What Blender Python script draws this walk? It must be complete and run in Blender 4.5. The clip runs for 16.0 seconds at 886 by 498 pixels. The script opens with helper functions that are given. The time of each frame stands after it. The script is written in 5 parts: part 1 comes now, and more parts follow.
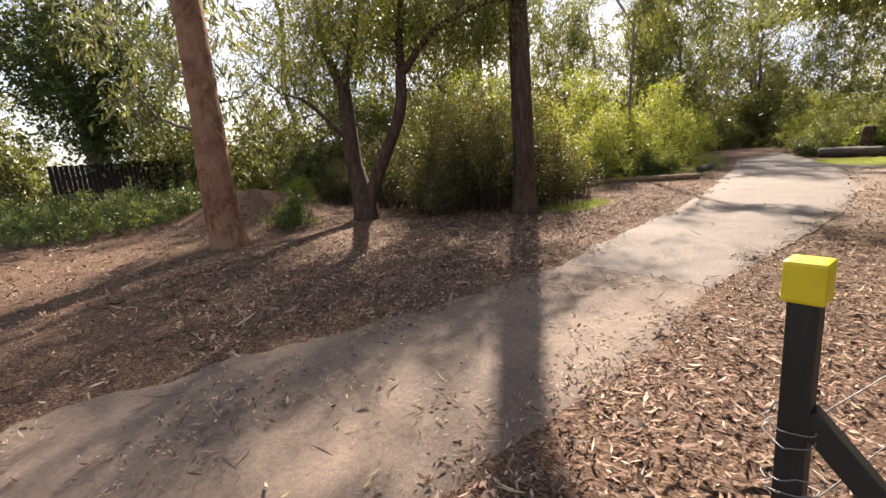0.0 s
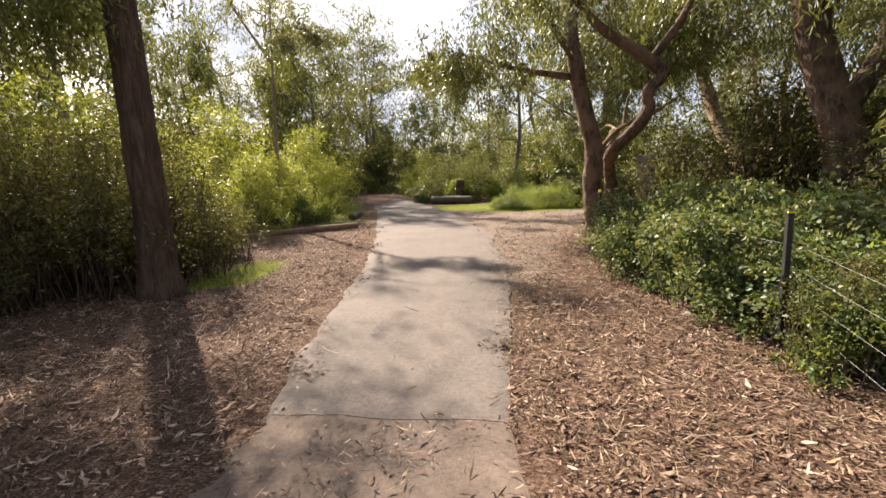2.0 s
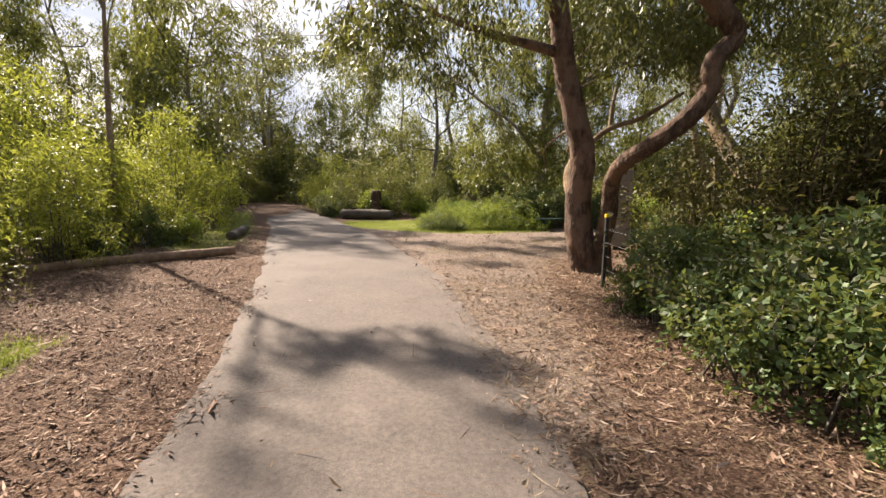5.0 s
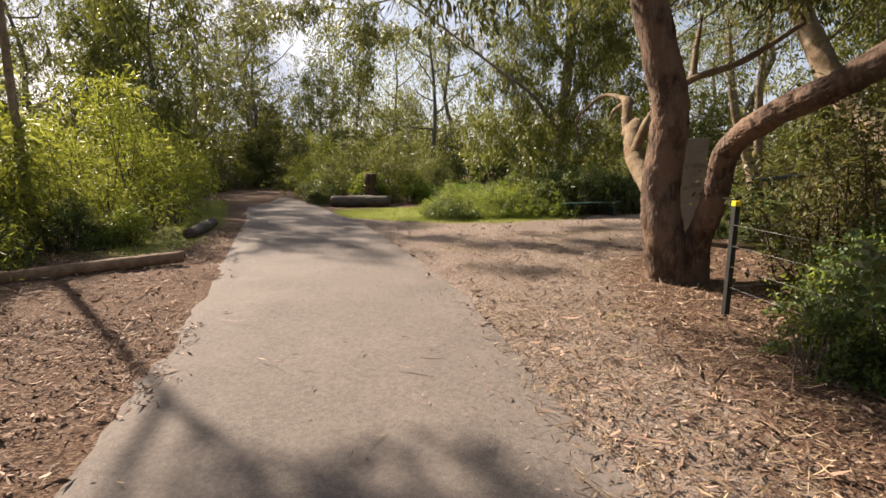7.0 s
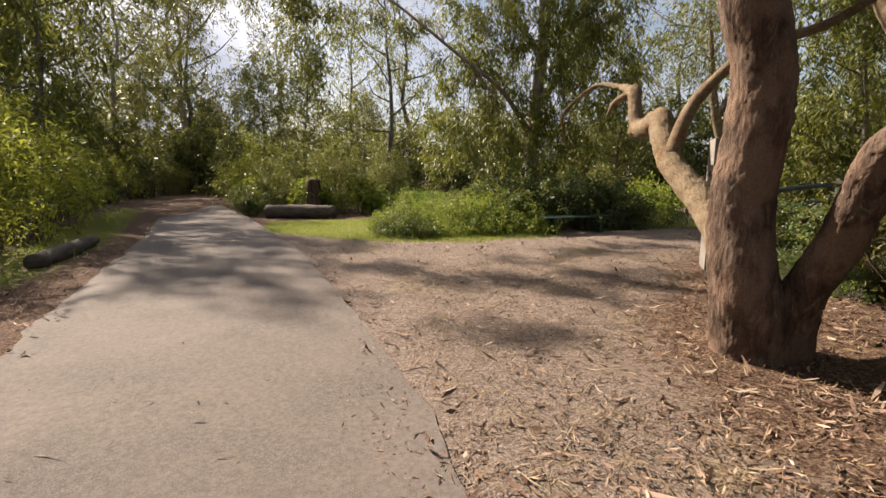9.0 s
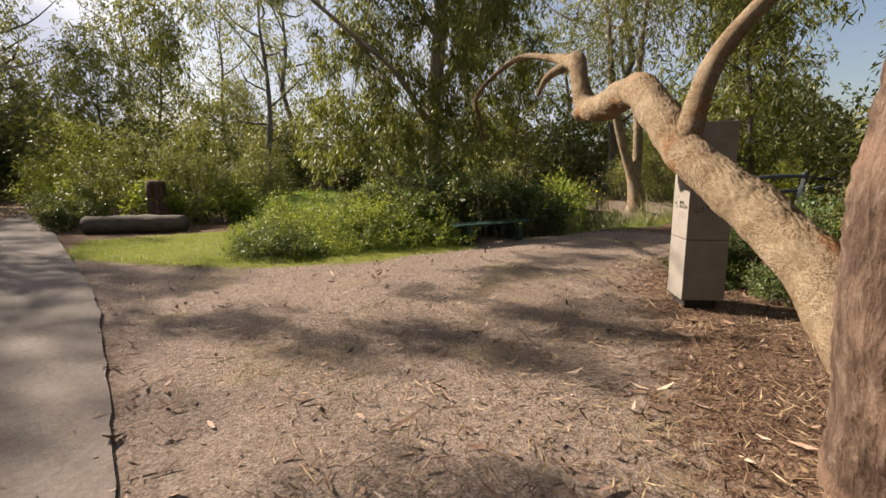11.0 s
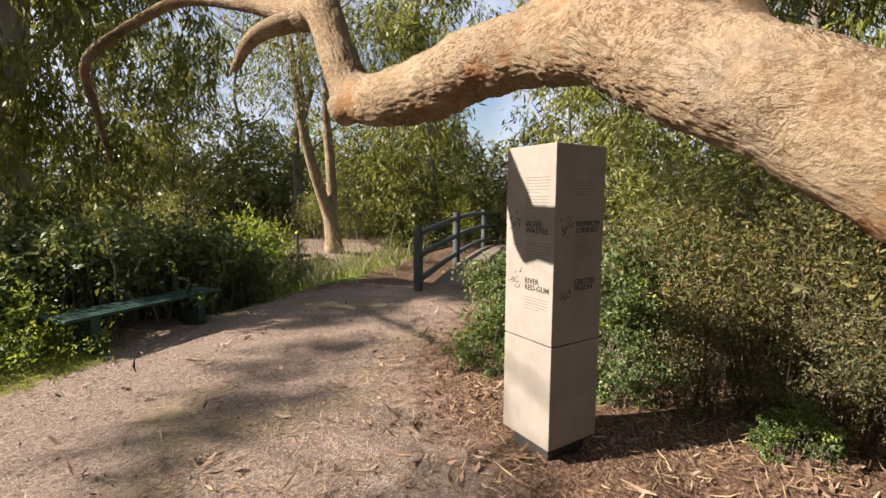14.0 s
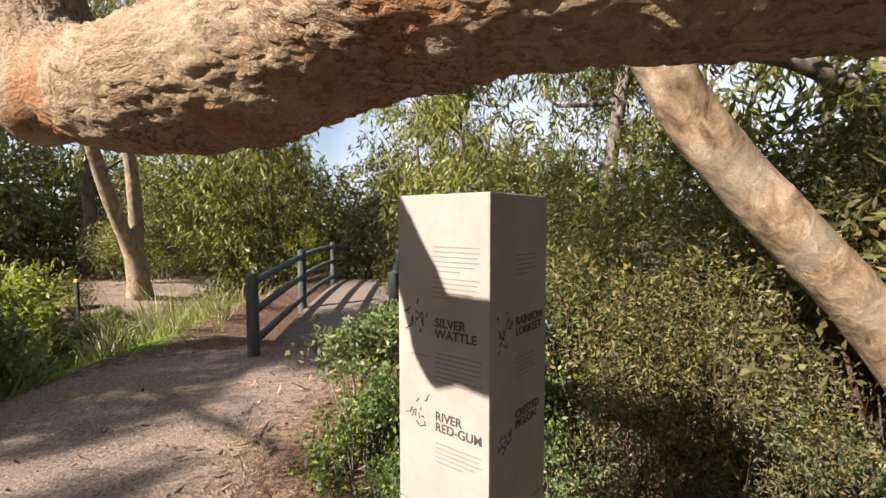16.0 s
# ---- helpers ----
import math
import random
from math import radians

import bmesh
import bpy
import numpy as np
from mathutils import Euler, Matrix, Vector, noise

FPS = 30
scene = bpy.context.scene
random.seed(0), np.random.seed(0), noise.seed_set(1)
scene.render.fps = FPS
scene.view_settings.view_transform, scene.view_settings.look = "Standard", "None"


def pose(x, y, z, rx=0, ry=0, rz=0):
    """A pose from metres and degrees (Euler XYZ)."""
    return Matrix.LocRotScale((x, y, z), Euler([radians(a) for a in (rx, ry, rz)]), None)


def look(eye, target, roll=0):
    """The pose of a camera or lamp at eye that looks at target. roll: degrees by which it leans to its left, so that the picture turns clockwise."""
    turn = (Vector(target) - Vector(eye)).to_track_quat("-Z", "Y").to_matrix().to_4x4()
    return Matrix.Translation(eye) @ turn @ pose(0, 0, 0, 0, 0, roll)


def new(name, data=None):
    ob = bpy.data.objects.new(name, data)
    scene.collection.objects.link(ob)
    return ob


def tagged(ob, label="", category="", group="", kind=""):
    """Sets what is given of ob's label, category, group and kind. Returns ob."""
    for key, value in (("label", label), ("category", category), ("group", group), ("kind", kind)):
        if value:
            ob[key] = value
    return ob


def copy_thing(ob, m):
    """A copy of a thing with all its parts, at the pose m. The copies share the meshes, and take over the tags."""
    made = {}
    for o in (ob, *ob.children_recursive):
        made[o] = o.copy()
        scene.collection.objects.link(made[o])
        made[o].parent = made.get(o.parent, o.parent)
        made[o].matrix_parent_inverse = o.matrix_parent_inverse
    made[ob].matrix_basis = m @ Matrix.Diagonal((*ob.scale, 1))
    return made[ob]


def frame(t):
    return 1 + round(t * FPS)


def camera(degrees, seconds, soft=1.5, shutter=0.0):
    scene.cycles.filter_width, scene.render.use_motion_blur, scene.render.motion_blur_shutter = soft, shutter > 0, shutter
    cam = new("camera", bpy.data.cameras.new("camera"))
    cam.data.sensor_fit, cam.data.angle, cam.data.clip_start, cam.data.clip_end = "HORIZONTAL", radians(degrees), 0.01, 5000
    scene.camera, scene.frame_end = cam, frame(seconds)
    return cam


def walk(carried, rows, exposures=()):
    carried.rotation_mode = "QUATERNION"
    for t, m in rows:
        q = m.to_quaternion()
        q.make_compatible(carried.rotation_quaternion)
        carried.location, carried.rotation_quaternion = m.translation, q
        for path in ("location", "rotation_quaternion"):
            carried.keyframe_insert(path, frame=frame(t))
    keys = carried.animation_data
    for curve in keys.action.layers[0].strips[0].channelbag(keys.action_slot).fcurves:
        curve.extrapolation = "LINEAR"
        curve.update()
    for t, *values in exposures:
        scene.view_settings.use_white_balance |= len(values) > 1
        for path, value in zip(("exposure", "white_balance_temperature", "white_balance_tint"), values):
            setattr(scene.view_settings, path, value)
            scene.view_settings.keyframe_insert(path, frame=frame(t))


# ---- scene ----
cam = camera(88.3, 16.0)
PATH = [
    (0, (3.154, -0.061, 1.453), (1.622, 1.159, 1.046), -4.4),
    (0.5, (2.567, 0.239, 1.467), (1.355, 1.784, 1.088), -3.4),
    (1, (2.117, 0.694, 1.503), (1.246, 2.46, 1.153), -2.9),
    (1.5, (1.724, 1.212, 1.561), (1.177, 3.106, 1.226), -2.9),
    (2, (1.445, 1.749, 1.631), (1.182, 3.704, 1.306), -2.6),
    (2.5, (1.276, 2.402, 1.626), (1.207, 4.379, 1.333), -2.1),
    (3, (1.084, 3.028, 1.609), (1.156, 5.011, 1.361), -1.3),
    (3.5, (0.982, 3.68, 1.601), (1.103, 5.661, 1.354), -0.6),
    (4, (0.837, 4.343, 1.584), (1.019, 6.316, 1.31), -0.2),
    (4.5, (0.716, 4.98, 1.585), (0.895, 6.954, 1.319), -0.1),
    (4.7, (0.681, 5.242, 1.58), (0.838, 7.218, 1.309), 0.2),
    (6.8, (0.455, 7.927, 1.518), (0.607, 9.89, 1.166), -0.9),
    (7, (0.459, 8.173, 1.498), (0.622, 10.134, 1.141), -1.1),
    (7.5, (0.48, 8.813, 1.501), (0.697, 10.769, 1.147), -0.9),
    (8, (0.511, 9.439, 1.513), (0.777, 11.393, 1.181), -0.7),
    (8.2, (0.559, 9.67, 1.494), (0.825, 11.626, 1.168), -0.5),
    (10.3, (1.113, 12.089, 1.476), (1.718, 13.961, 1.116), -0.5),
    (10.5, (1.164, 12.304, 1.502), (1.812, 14.162, 1.146), -0.5),
    (11, (1.379, 12.843, 1.484), (2.147, 14.656, 1.135), -0.8),
    (11.5, (1.597, 13.39, 1.491), (2.534, 15.124, 1.153), -0.8),
    (12, (1.82, 13.877, 1.527), (2.937, 15.506, 1.214), -0.5),
    (12.5, (2.083, 14.328, 1.535), (3.384, 15.819, 1.241), -0.2),
    (13, (2.304, 14.806, 1.55), (3.784, 16.122, 1.272), -0.0),
    (13.5, (2.596, 15.165, 1.551), (4.234, 16.285, 1.3), 0.1),
    (14, (2.884, 15.444, 1.592), (4.644, 16.367, 1.369), 0.1),
    (14.5, (3.195, 15.715, 1.643), (5.049, 16.449, 1.477), 0.1),
    (15, (3.545, 15.823, 1.7), (5.455, 16.405, 1.574), -0.2),
    (15.5, (3.78, 15.917, 1.756), (5.731, 16.338, 1.639), -0.1),
    (16, (3.938, 16.004, 1.798), (5.913, 16.298, 1.679), -0.1),
]
walk(cam, [(t, look(eye, target, roll)) for t, eye, target, roll in PATH], exposures=[(0, 1.85, 7050, 15), (0.5, 2.0, 7050, 15), (1, 1.75, 7100, 15), (4.5, 1.62, 7100, 15), (7, 1.34, 7150, 15), (11, 1.22, 7150, 15), (12.5, 1.3, 7150, 15), (13.5, 1.58, 7000, 15), (15.3, 1.53, 6750, 17), (16, 1.75, 6750, 17)])

# ---------- world, sun ----------
SUN_UP = radians(36)
SUN_DIR = Vector((-0.645, 0.764, 0.0)).normalized() * math.cos(SUN_UP) + Vector((0, 0, math.sin(SUN_UP)))
world = bpy.data.worlds.new("world")
scene.world = world
world.use_nodes = True
wn, wl = world.node_tree.nodes, world.node_tree.links
wn.clear()
w_out = wn.new("ShaderNodeOutputWorld")
w_bg = wn.new("ShaderNodeBackground")
w_bg.inputs["Strength"].default_value = 0.061
sky = wn.new("ShaderNodeTexSky")
sky.sky_type = "NISHITA"
sky.sun_disc = False
sky.sun_elevation = SUN_UP
sky.sun_rotation = math.atan2(SUN_DIR.x, SUN_DIR.y)
sky.dust_density = 2.0
w_tc = wn.new("ShaderNodeTexCoord")
w_no = wn.new("ShaderNodeTexNoise")
w_no.inputs["Scale"].default_value = 3.2
w_no.inputs["Detail"].default_value = 7
w_ra = wn.new("ShaderNodeValToRGB")
w_ra.color_ramp.elements[0].position, w_ra.color_ramp.elements[1].position = 0.38, 0.62
w_mx = wn.new("ShaderNodeMix")
w_mx.data_type = "RGBA"
w_mx.inputs[7].default_value = (4.4, 5.0, 6.2, 1)
wl.new(w_tc.outputs["Generated"], w_no.inputs["Vector"])
wl.new(w_no.outputs["Fac"], w_ra.inputs["Fac"])
wl.new(w_ra.outputs["Color"], w_mx.inputs[0])
wl.new(sky.outputs["Color"], w_mx.inputs[6])
wl.new(w_mx.outputs[2], w_bg.inputs["Color"])
wl.new(w_bg.outputs["Background"], w_out.inputs["Surface"])

sun_data = bpy.data.lights.new("sun", "SUN")
sun_data.energy, sun_data.angle, sun_data.color = 5.0, radians(0.9), (1.0, 0.93, 0.82)
sun = new("sun", sun_data)
sun.matrix_world = look(SUN_DIR * 60, (0, 0, 0))


# ---------- materials ----------
class Mat:
    """A small builder of node materials."""

    def __init__(self, name, rough=0.8, spec=0.3):
        self.m = bpy.data.materials.new(name)
        self.m.use_nodes = True
        self.n, self.l = self.m.node_tree.nodes, self.m.node_tree.links
        self.b = self.n["Principled BSDF"]
        self.b.inputs["Roughness"].default_value = rough
        self.b.inputs["Specular IOR Level"].default_value = spec
        self.co = self.n.new("ShaderNodeTexCoord").outputs["Object"]

    def mapped(self, scale):
        mp = self.n.new("ShaderNodeMapping")
        mp.inputs["Scale"].default_value = scale
        self.l.new(self.co, mp.inputs["Vector"])
        return mp.outputs["Vector"]

    def noise(self, scale, detail=6, rough=0.6, vec=None, dist=0.0):
        t = self.n.new("ShaderNodeTexNoise")
        t.inputs["Scale"].default_value, t.inputs["Detail"].default_value = scale, detail
        t.inputs["Roughness"].default_value, t.inputs["Distortion"].default_value = rough, dist
        self.l.new(vec or self.co, t.inputs["Vector"])
        return t.outputs["Fac"]

    def voro(self, scale, vec=None, feature="F1", out="Distance"):
        t = self.n.new("ShaderNodeTexVoronoi")
        t.feature = feature
        t.inputs["Scale"].default_value = scale
        self.l.new(vec or self.co, t.inputs["Vector"])
        return t.outputs[out]

    def ramp(self, fac, stops):
        r = self.n.new("ShaderNodeValToRGB")
        e = r.color_ramp.elements
        while len(e) < len(stops):
            e.new(0.5)
        for el, (p, c) in zip(e, stops):
            el.position = p
            el.color = (*c, 1) if len(c) == 3 else c
        self.l.new(fac, r.inputs["Fac"])
        return r.outputs["Color"]

    def mix(self, fac, a, b, mode="MIX"):
        x = self.n.new("ShaderNodeMix")
        x.data_type, x.blend_type = "RGBA", mode
        for sock, v in ((x.inputs[0], fac), (x.inputs[6], a), (x.inputs[7], b)):
            if isinstance(v, (int, float)):
                sock.default_value = v
            elif isinstance(v, tuple):
                sock.default_value = (*v, 1)
            else:
                self.l.new(v, sock)
        return x.outputs[2]

    def math(self, op, a, b=0.0, clamp=False):
        x = self.n.new("ShaderNodeMath")
        x.operation, x.use_clamp = op, clamp
        for sock, v in ((x.inputs[0], a), (x.inputs[1], b)):
            if isinstance(v, (int, float)):
                sock.default_value = v
            else:
                self.l.new(v, sock)
        return x.outputs[0]

    def attr(self, name):
        a = self.n.new("ShaderNodeAttribute")
        a.attribute_name = name
        return a.outputs["Fac"]

    def island(self):
        return self.n.new("ShaderNodeNewGeometry").outputs["Random Per Island"]

    def obrand(self):
        return self.n.new("ShaderNodeObjectInfo").outputs["Random"]

    def color(self, c):
        self.l.new(c, self.b.inputs["Base Color"])

    def bump(self, h, strength=0.5, dist=0.02):
        bp = self.n.new("ShaderNodeBump")
        bp.inputs["Strength"].default_value, bp.inputs["Distance"].default_value = strength, dist
        self.l.new(h, bp.inputs["Height"])
        self.l.new(bp.outputs["Normal"], self.b.inputs["Normal"])


def leaf_material(name, dark, mid, light, translucency=0.4, rough=0.5):
    k = Mat(name, rough, 0.35)
    r = k.math("ADD", k.math("MULTIPLY", k.island(), 0.75), k.math("MULTIPLY", k.obrand(), 0.25))
    c = k.ramp(r, [(0.0, dark), (0.5, mid), (1.0, light)])
    k.color(c)
    tr = k.n.new("ShaderNodeBsdfTranslucent")
    warm = k.mix(0.4, c, (0.36, 0.36, 0.05), "MIX")
    k.l.new(warm, tr.inputs["Color"])
    ms = k.n.new("ShaderNodeMixShader")
    ms.inputs[0].default_value = translucency
    k.l.new(k.b.outputs[0], ms.inputs[1])
    k.l.new(tr.outputs[0], ms.inputs[2])
    k.l.new(ms.outputs[0], k.n["Material Output"].inputs["Surface"])
    return k.m


def bark_material(name, low, mid, high, stretch=(1, 1, 0.25), scale=9.0, bump=0.6, patch=None):
    k = Mat(name, 0.9, 0.15)
    v = k.mapped(stretch)
    a = k.noise(scale, 9, 0.7, v, 0.6)
    b = k.voro(scale * 2.2, v)
    h = k.math("ADD", a, k.math("MULTIPLY", b, 0.45))
    c = k.ramp(a, [(0.3, low), (0.5, mid), (0.7, high)])
    if patch:
        p = k.ramp(k.noise(2.2, 4, 0.5), [(0.47, (0, 0, 0)), (0.56, (1, 1, 1))])
        c = k.mix(p, c, k.mix(a, patch, high))
    fine = k.ramp(k.noise(70, 3), [(0.3, (0.72, 0.72, 0.72)), (0.7, (1.1, 1.1, 1.1))])
    c = k.mix(1.0, c, fine, "MULTIPLY")
    k.color(c)
    k.bump(h, bump, 0.03)
    return k.m


LEAF_OLIVE = leaf_material("leaf_olive", (0.035, 0.045, 0.012), (0.12, 0.138, 0.032), (0.29, 0.29, 0.07), 0.33)
LEAF_GUM = leaf_material("leaf_gum", (0.03, 0.04, 0.014), (0.09, 0.104, 0.036), (0.23, 0.235, 0.085), 0.31, 0.42)
LEAF_YELLOW = leaf_material("leaf_wattle_yellow", (0.12, 0.15, 0.022), (0.27, 0.31, 0.045), (0.44, 0.45, 0.08), 0.5)
LEAF_DARK = leaf_material("leaf_dark_green", (0.02, 0.038, 0.012), (0.062, 0.105, 0.034), (0.15, 0.21, 0.075), 0.3, 0.5)
LEAF_GREY = leaf_material("leaf_grey_green", (0.075, 0.085, 0.045), (0.17, 0.175, 0.09), (0.30, 0.29, 0.16), 0.34)
LEAF_SCRUB = leaf_material("leaf_scrub_olive", (0.025, 0.026, 0.009), (0.07, 0.068, 0.02), (0.16, 0.145, 0.045), 0.2, 0.7)
LEAF_SCRUB_GREY = leaf_material("leaf_scrub_grey", (0.028, 0.03, 0.014), (0.078, 0.076, 0.036), (0.165, 0.155, 0.08), 0.2, 0.7)
LEAF_BRIGHT = leaf_material("leaf_bright_green", (0.075, 0.12, 0.015), (0.19, 0.27, 0.038), (0.35, 0.41, 0.07), 0.45)
LEAF_DRY = leaf_material("leaf_dry_brown", (0.05, 0.034, 0.016), (0.125, 0.088, 0.034), (0.24, 0.18, 0.07), 0.25)
BARK_PINK = bark_material("bark_mottled_pink", (0.085, 0.036, 0.023), (0.22, 0.112, 0.067), (0.40, 0.25, 0.155), (1, 1, 0.55), 7.0, 0.8, (0.15, 0.065, 0.042))
BARK_DARK = bark_material("bark_dark_furrowed", (0.035, 0.022, 0.016), (0.085, 0.055, 0.04), (0.15, 0.105, 0.075), (1, 1, 0.18), 12.0, 0.9)
BARK_GUM = bark_material("bark_flaking_gum", (0.032, 0.02, 0.015), (0.105, 0.068, 0.05), (0.23, 0.172, 0.132), (1, 1, 0.3), 13.0, 0.8, (0.135, 0.066, 0.04))
BARK_PALE = bark_material("bark_pale_gum", (0.14, 0.11, 0.085), (0.30, 0.255, 0.21), (0.46, 0.42, 0.37), (1, 1, 0.4), 4.0, 0.3)
BARK_TAN = bark_material("bark_tan_gum", (0.12, 0.08, 0.05), (0.25, 0.18, 0.125), (0.40, 0.33, 0.25), (1, 1, 0.55), 11.0, 0.7, (0.10, 0.055, 0.032))
BARK_SMOOTH = bark_material("bark_smooth_patched", (0.06, 0.036, 0.02), (0.26, 0.185, 0.118), (0.42, 0.345, 0.255), (1, 0.7, 0.5), 7.5, 0.5, (0.05, 0.031, 0.019))
BARK_GREY = bark_material("bark_grey", (0.06, 0.05, 0.04), (0.14, 0.12, 0.10), (0.24, 0.21, 0.18), (1, 1, 0.3), 9.0, 0.5)


def limb_bark():
    """Flaking pale ochre bark crumpled into short wavy ridges."""
    k = Mat("bark_limb_ridged", 0.9, 0.12)
    a = k.noise(5.0, 8, 0.66, k.mapped((1.0, 0.7, 1.3)), 0.4)
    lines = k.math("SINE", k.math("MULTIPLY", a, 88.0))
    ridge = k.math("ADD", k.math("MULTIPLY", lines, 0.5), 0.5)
    fl = k.noise(60, 8, 0.8)
    mid = k.noise(19, 7, 0.75)
    blot = k.noise(5, 6, 0.65)
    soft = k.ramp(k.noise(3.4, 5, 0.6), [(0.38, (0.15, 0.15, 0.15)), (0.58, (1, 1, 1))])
    tone = k.math("ADD", k.math("MULTIPLY", fl, 0.35), k.math("ADD", k.math("MULTIPLY", mid, 0.4), k.math("MULTIPLY", blot, 0.25)))
    c = k.ramp(tone, [(0.34, (0.11, 0.064, 0.033)), (0.43, (0.205, 0.146, 0.09)), (0.52, (0.275, 0.21, 0.14)), (0.64, (0.35, 0.287, 0.21))])
    c = k.mix(k.ramp(k.noise(2.6, 6, 0.7), [(0.56, (0, 0, 0)), (0.66, (0.55, 0.55, 0.55))]), c, k.mix(mid, (0.13, 0.10, 0.08), (0.32, 0.275, 0.225)))
    c = k.mix(k.ramp(k.noise(3.1, 6, 0.7), [(0.56, (0, 0, 0)), (0.64, (0.8, 0.8, 0.8))]), c, k.mix(mid, (0.14, 0.055, 0.022), (0.34, 0.17, 0.075)))
    # Crease darkening put into the colour, along the troughs of the bumped ridges.
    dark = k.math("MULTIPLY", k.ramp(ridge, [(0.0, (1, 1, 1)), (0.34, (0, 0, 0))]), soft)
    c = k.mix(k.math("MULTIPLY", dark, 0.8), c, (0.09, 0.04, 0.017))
    k.color(c)
    h = k.math("ADD", k.math("MULTIPLY", k.math("MULTIPLY", ridge, soft), 0.7), k.math("ADD", k.math("MULTIPLY", mid, 1.0), k.math("MULTIPLY", fl, 0.4)))
    k.bump(h, 0.55, 0.025)
    return k.m


BARK_LIMB = limb_bark()


def ground_material():
    k = Mat("ground_cover", 0.95, 0.1)
    n1, n2, n3 = k.noise(0.7, 5), k.noise(9, 8, 0.7), k.noise(60, 6, 0.75)
    cell = k.voro(55, k.mapped((1, 1.6, 1)), "F1", "Color")
    bw = k.n.new("ShaderNodeRGBToBW")
    k.l.new(cell, bw.inputs[0])
    chip = k.ramp(bw.outputs[0], [(0.15, (0.05, 0.03, 0.02)), (0.5, (0.16, 0.098, 0.068)), (0.85, (0.34, 0.235, 0.165)), (1.0, (0.48, 0.37, 0.28))])
    litter = k.mix(k.ramp(n2, [(0.35, (0, 0, 0)), (0.7, (1, 1, 1))]), k.mix(0.6, chip, (0.09, 0.05, 0.035)), chip)
    grain = k.ramp(n3, [(0.32, (0.10, 0.07, 0.055)), (0.5, (0.265, 0.205, 0.168)), (0.68, (0.47, 0.40, 0.345))])
    gravel = k.mix(k.ramp(n2, [(0.45, (0, 0, 0)), (0.75, (0.6, 0.6, 0.6))]), grain, (0.24, 0.165, 0.125))
    gravel = k.mix(k.ramp(n1, [(0.55, (0, 0, 0)), (0.7, (0.5, 0.5, 0.5))]), gravel, (0.29, 0.24, 0.10))
    gravel = k.mix(1.0, gravel, k.ramp(k.noise(24, 5, 0.75), [(0.34, (0.6, 0.56, 0.53)), (0.5, (1, 1, 1)), (0.66, (1.25, 1.25, 1.25))]), "MULTIPLY")
    moss = k.ramp(n3, [(0.3, (0.07, 0.08, 0.02)), (0.55, (0.20, 0.215, 0.04)), (0.75, (0.35, 0.34, 0.09))])
    lawn = k.ramp(n3, [(0.3, (0.07, 0.13, 0.02)), (0.55, (0.15, 0.26, 0.04)), (0.75, (0.24, 0.36, 0.07))])
    edge = k.math("MULTIPLY", k.math("SUBTRACT", n2, 0.5), 1.1)

    def mask(name):
        m = k.math("ADD", k.attr(name), edge)
        return k.ramp(m, [(0.42, (0, 0, 0)), (0.58, (1, 1, 1))])

    c = k.mix(mask("gravel"), litter, gravel)
    c = k.mix(mask("moss"), c, moss)
    c = k.mix(mask("lawn"), c, lawn)
    k.color(c)
    k.bump(k.math("ADD", k.math("MULTIPLY", bw.outputs[0], 0.5), n3), 0.9, 0.03)
    return k.m


def asphalt_material(name, base, dusty):
    k = Mat(name, 0.88, 0.25)
    n1, n2, n3 = k.noise(0.9, 4), k.noise(6, 6, 0.65), k.noise(110, 4, 0.85)
    c = k.ramp(n3, [(0.34, tuple(v * 0.5 for v in base)), (0.52, base), (0.68, tuple(min(1, v * 1.6) for v in base))])
    c = k.mix(k.ramp(n1, [(0.35, (0, 0, 0)), (0.7, (0.7, 0.7, 0.7))]), c, dusty)
    c = k.mix(k.ramp(n2, [(0.5, (0, 0, 0)), (0.75, (0.55, 0.55, 0.55))]), c, tuple(v * 0.7 for v in dusty))
    c = k.mix(1.0, c, k.ramp(k.noise(28, 4, 0.7), [(0.35, (0.78, 0.78, 0.78)), (0.65, (1.12, 1.12, 1.12))]), "MULTIPLY")
    c = k.mix(k.ramp(k.voro(26), [(0.03, (0.55, 0.55, 0.55)), (0.09, (0, 0, 0))]), c, (0.42, 0.38, 0.34))
    k.color(c)
    k.bump(n3, 0.7, 0.008)
    return k.m


def plain_material(name, low, high, rough=0.7, scale=12.0, bump=0.15, metal=0.0, stretch=(1, 1, 1)):
    k = Mat(name, rough, 0.35)
    k.b.inputs["Metallic"].default_value = metal
    v = k.mapped(stretch)
    a = k.noise(scale, 7, 0.65, v)
    k.color(k.ramp(a, [(0.3, low), (0.7, high)]))
    k.bump(k.noise(scale * 6, 4, 0.6, v), bump, 0.01)
    return k.m


GROUND = ground_material()
ASPHALT = asphalt_material("asphalt_sandy", (0.155, 0.128, 0.112), (0.205, 0.168, 0.145))
OLD_PATH = asphalt_material("old_dusty_path", (0.135, 0.102, 0.083), (0.25, 0.182, 0.14))
YELLOW = plain_material("yellow_paint", (0.62, 0.47, 0.02), (0.76, 0.62, 0.03), 0.45, 6, 0.1)
BLACK_POST = plain_material("black_plastic_post", (0.012, 0.012, 0.012), (0.03, 0.028, 0.026), 0.55, 20, 0.3, 0, (1, 1, 0.15))
WIRE = plain_material("galvanised_wire", (0.14, 0.135, 0.13), (0.26, 0.25, 0.24), 0.6, 40, 0.1, 0.6)
STONE = plain_material("honed_concrete", (0.20, 0.178, 0.155), (0.28, 0.252, 0.224), 0.75, 3.5, 0.12)
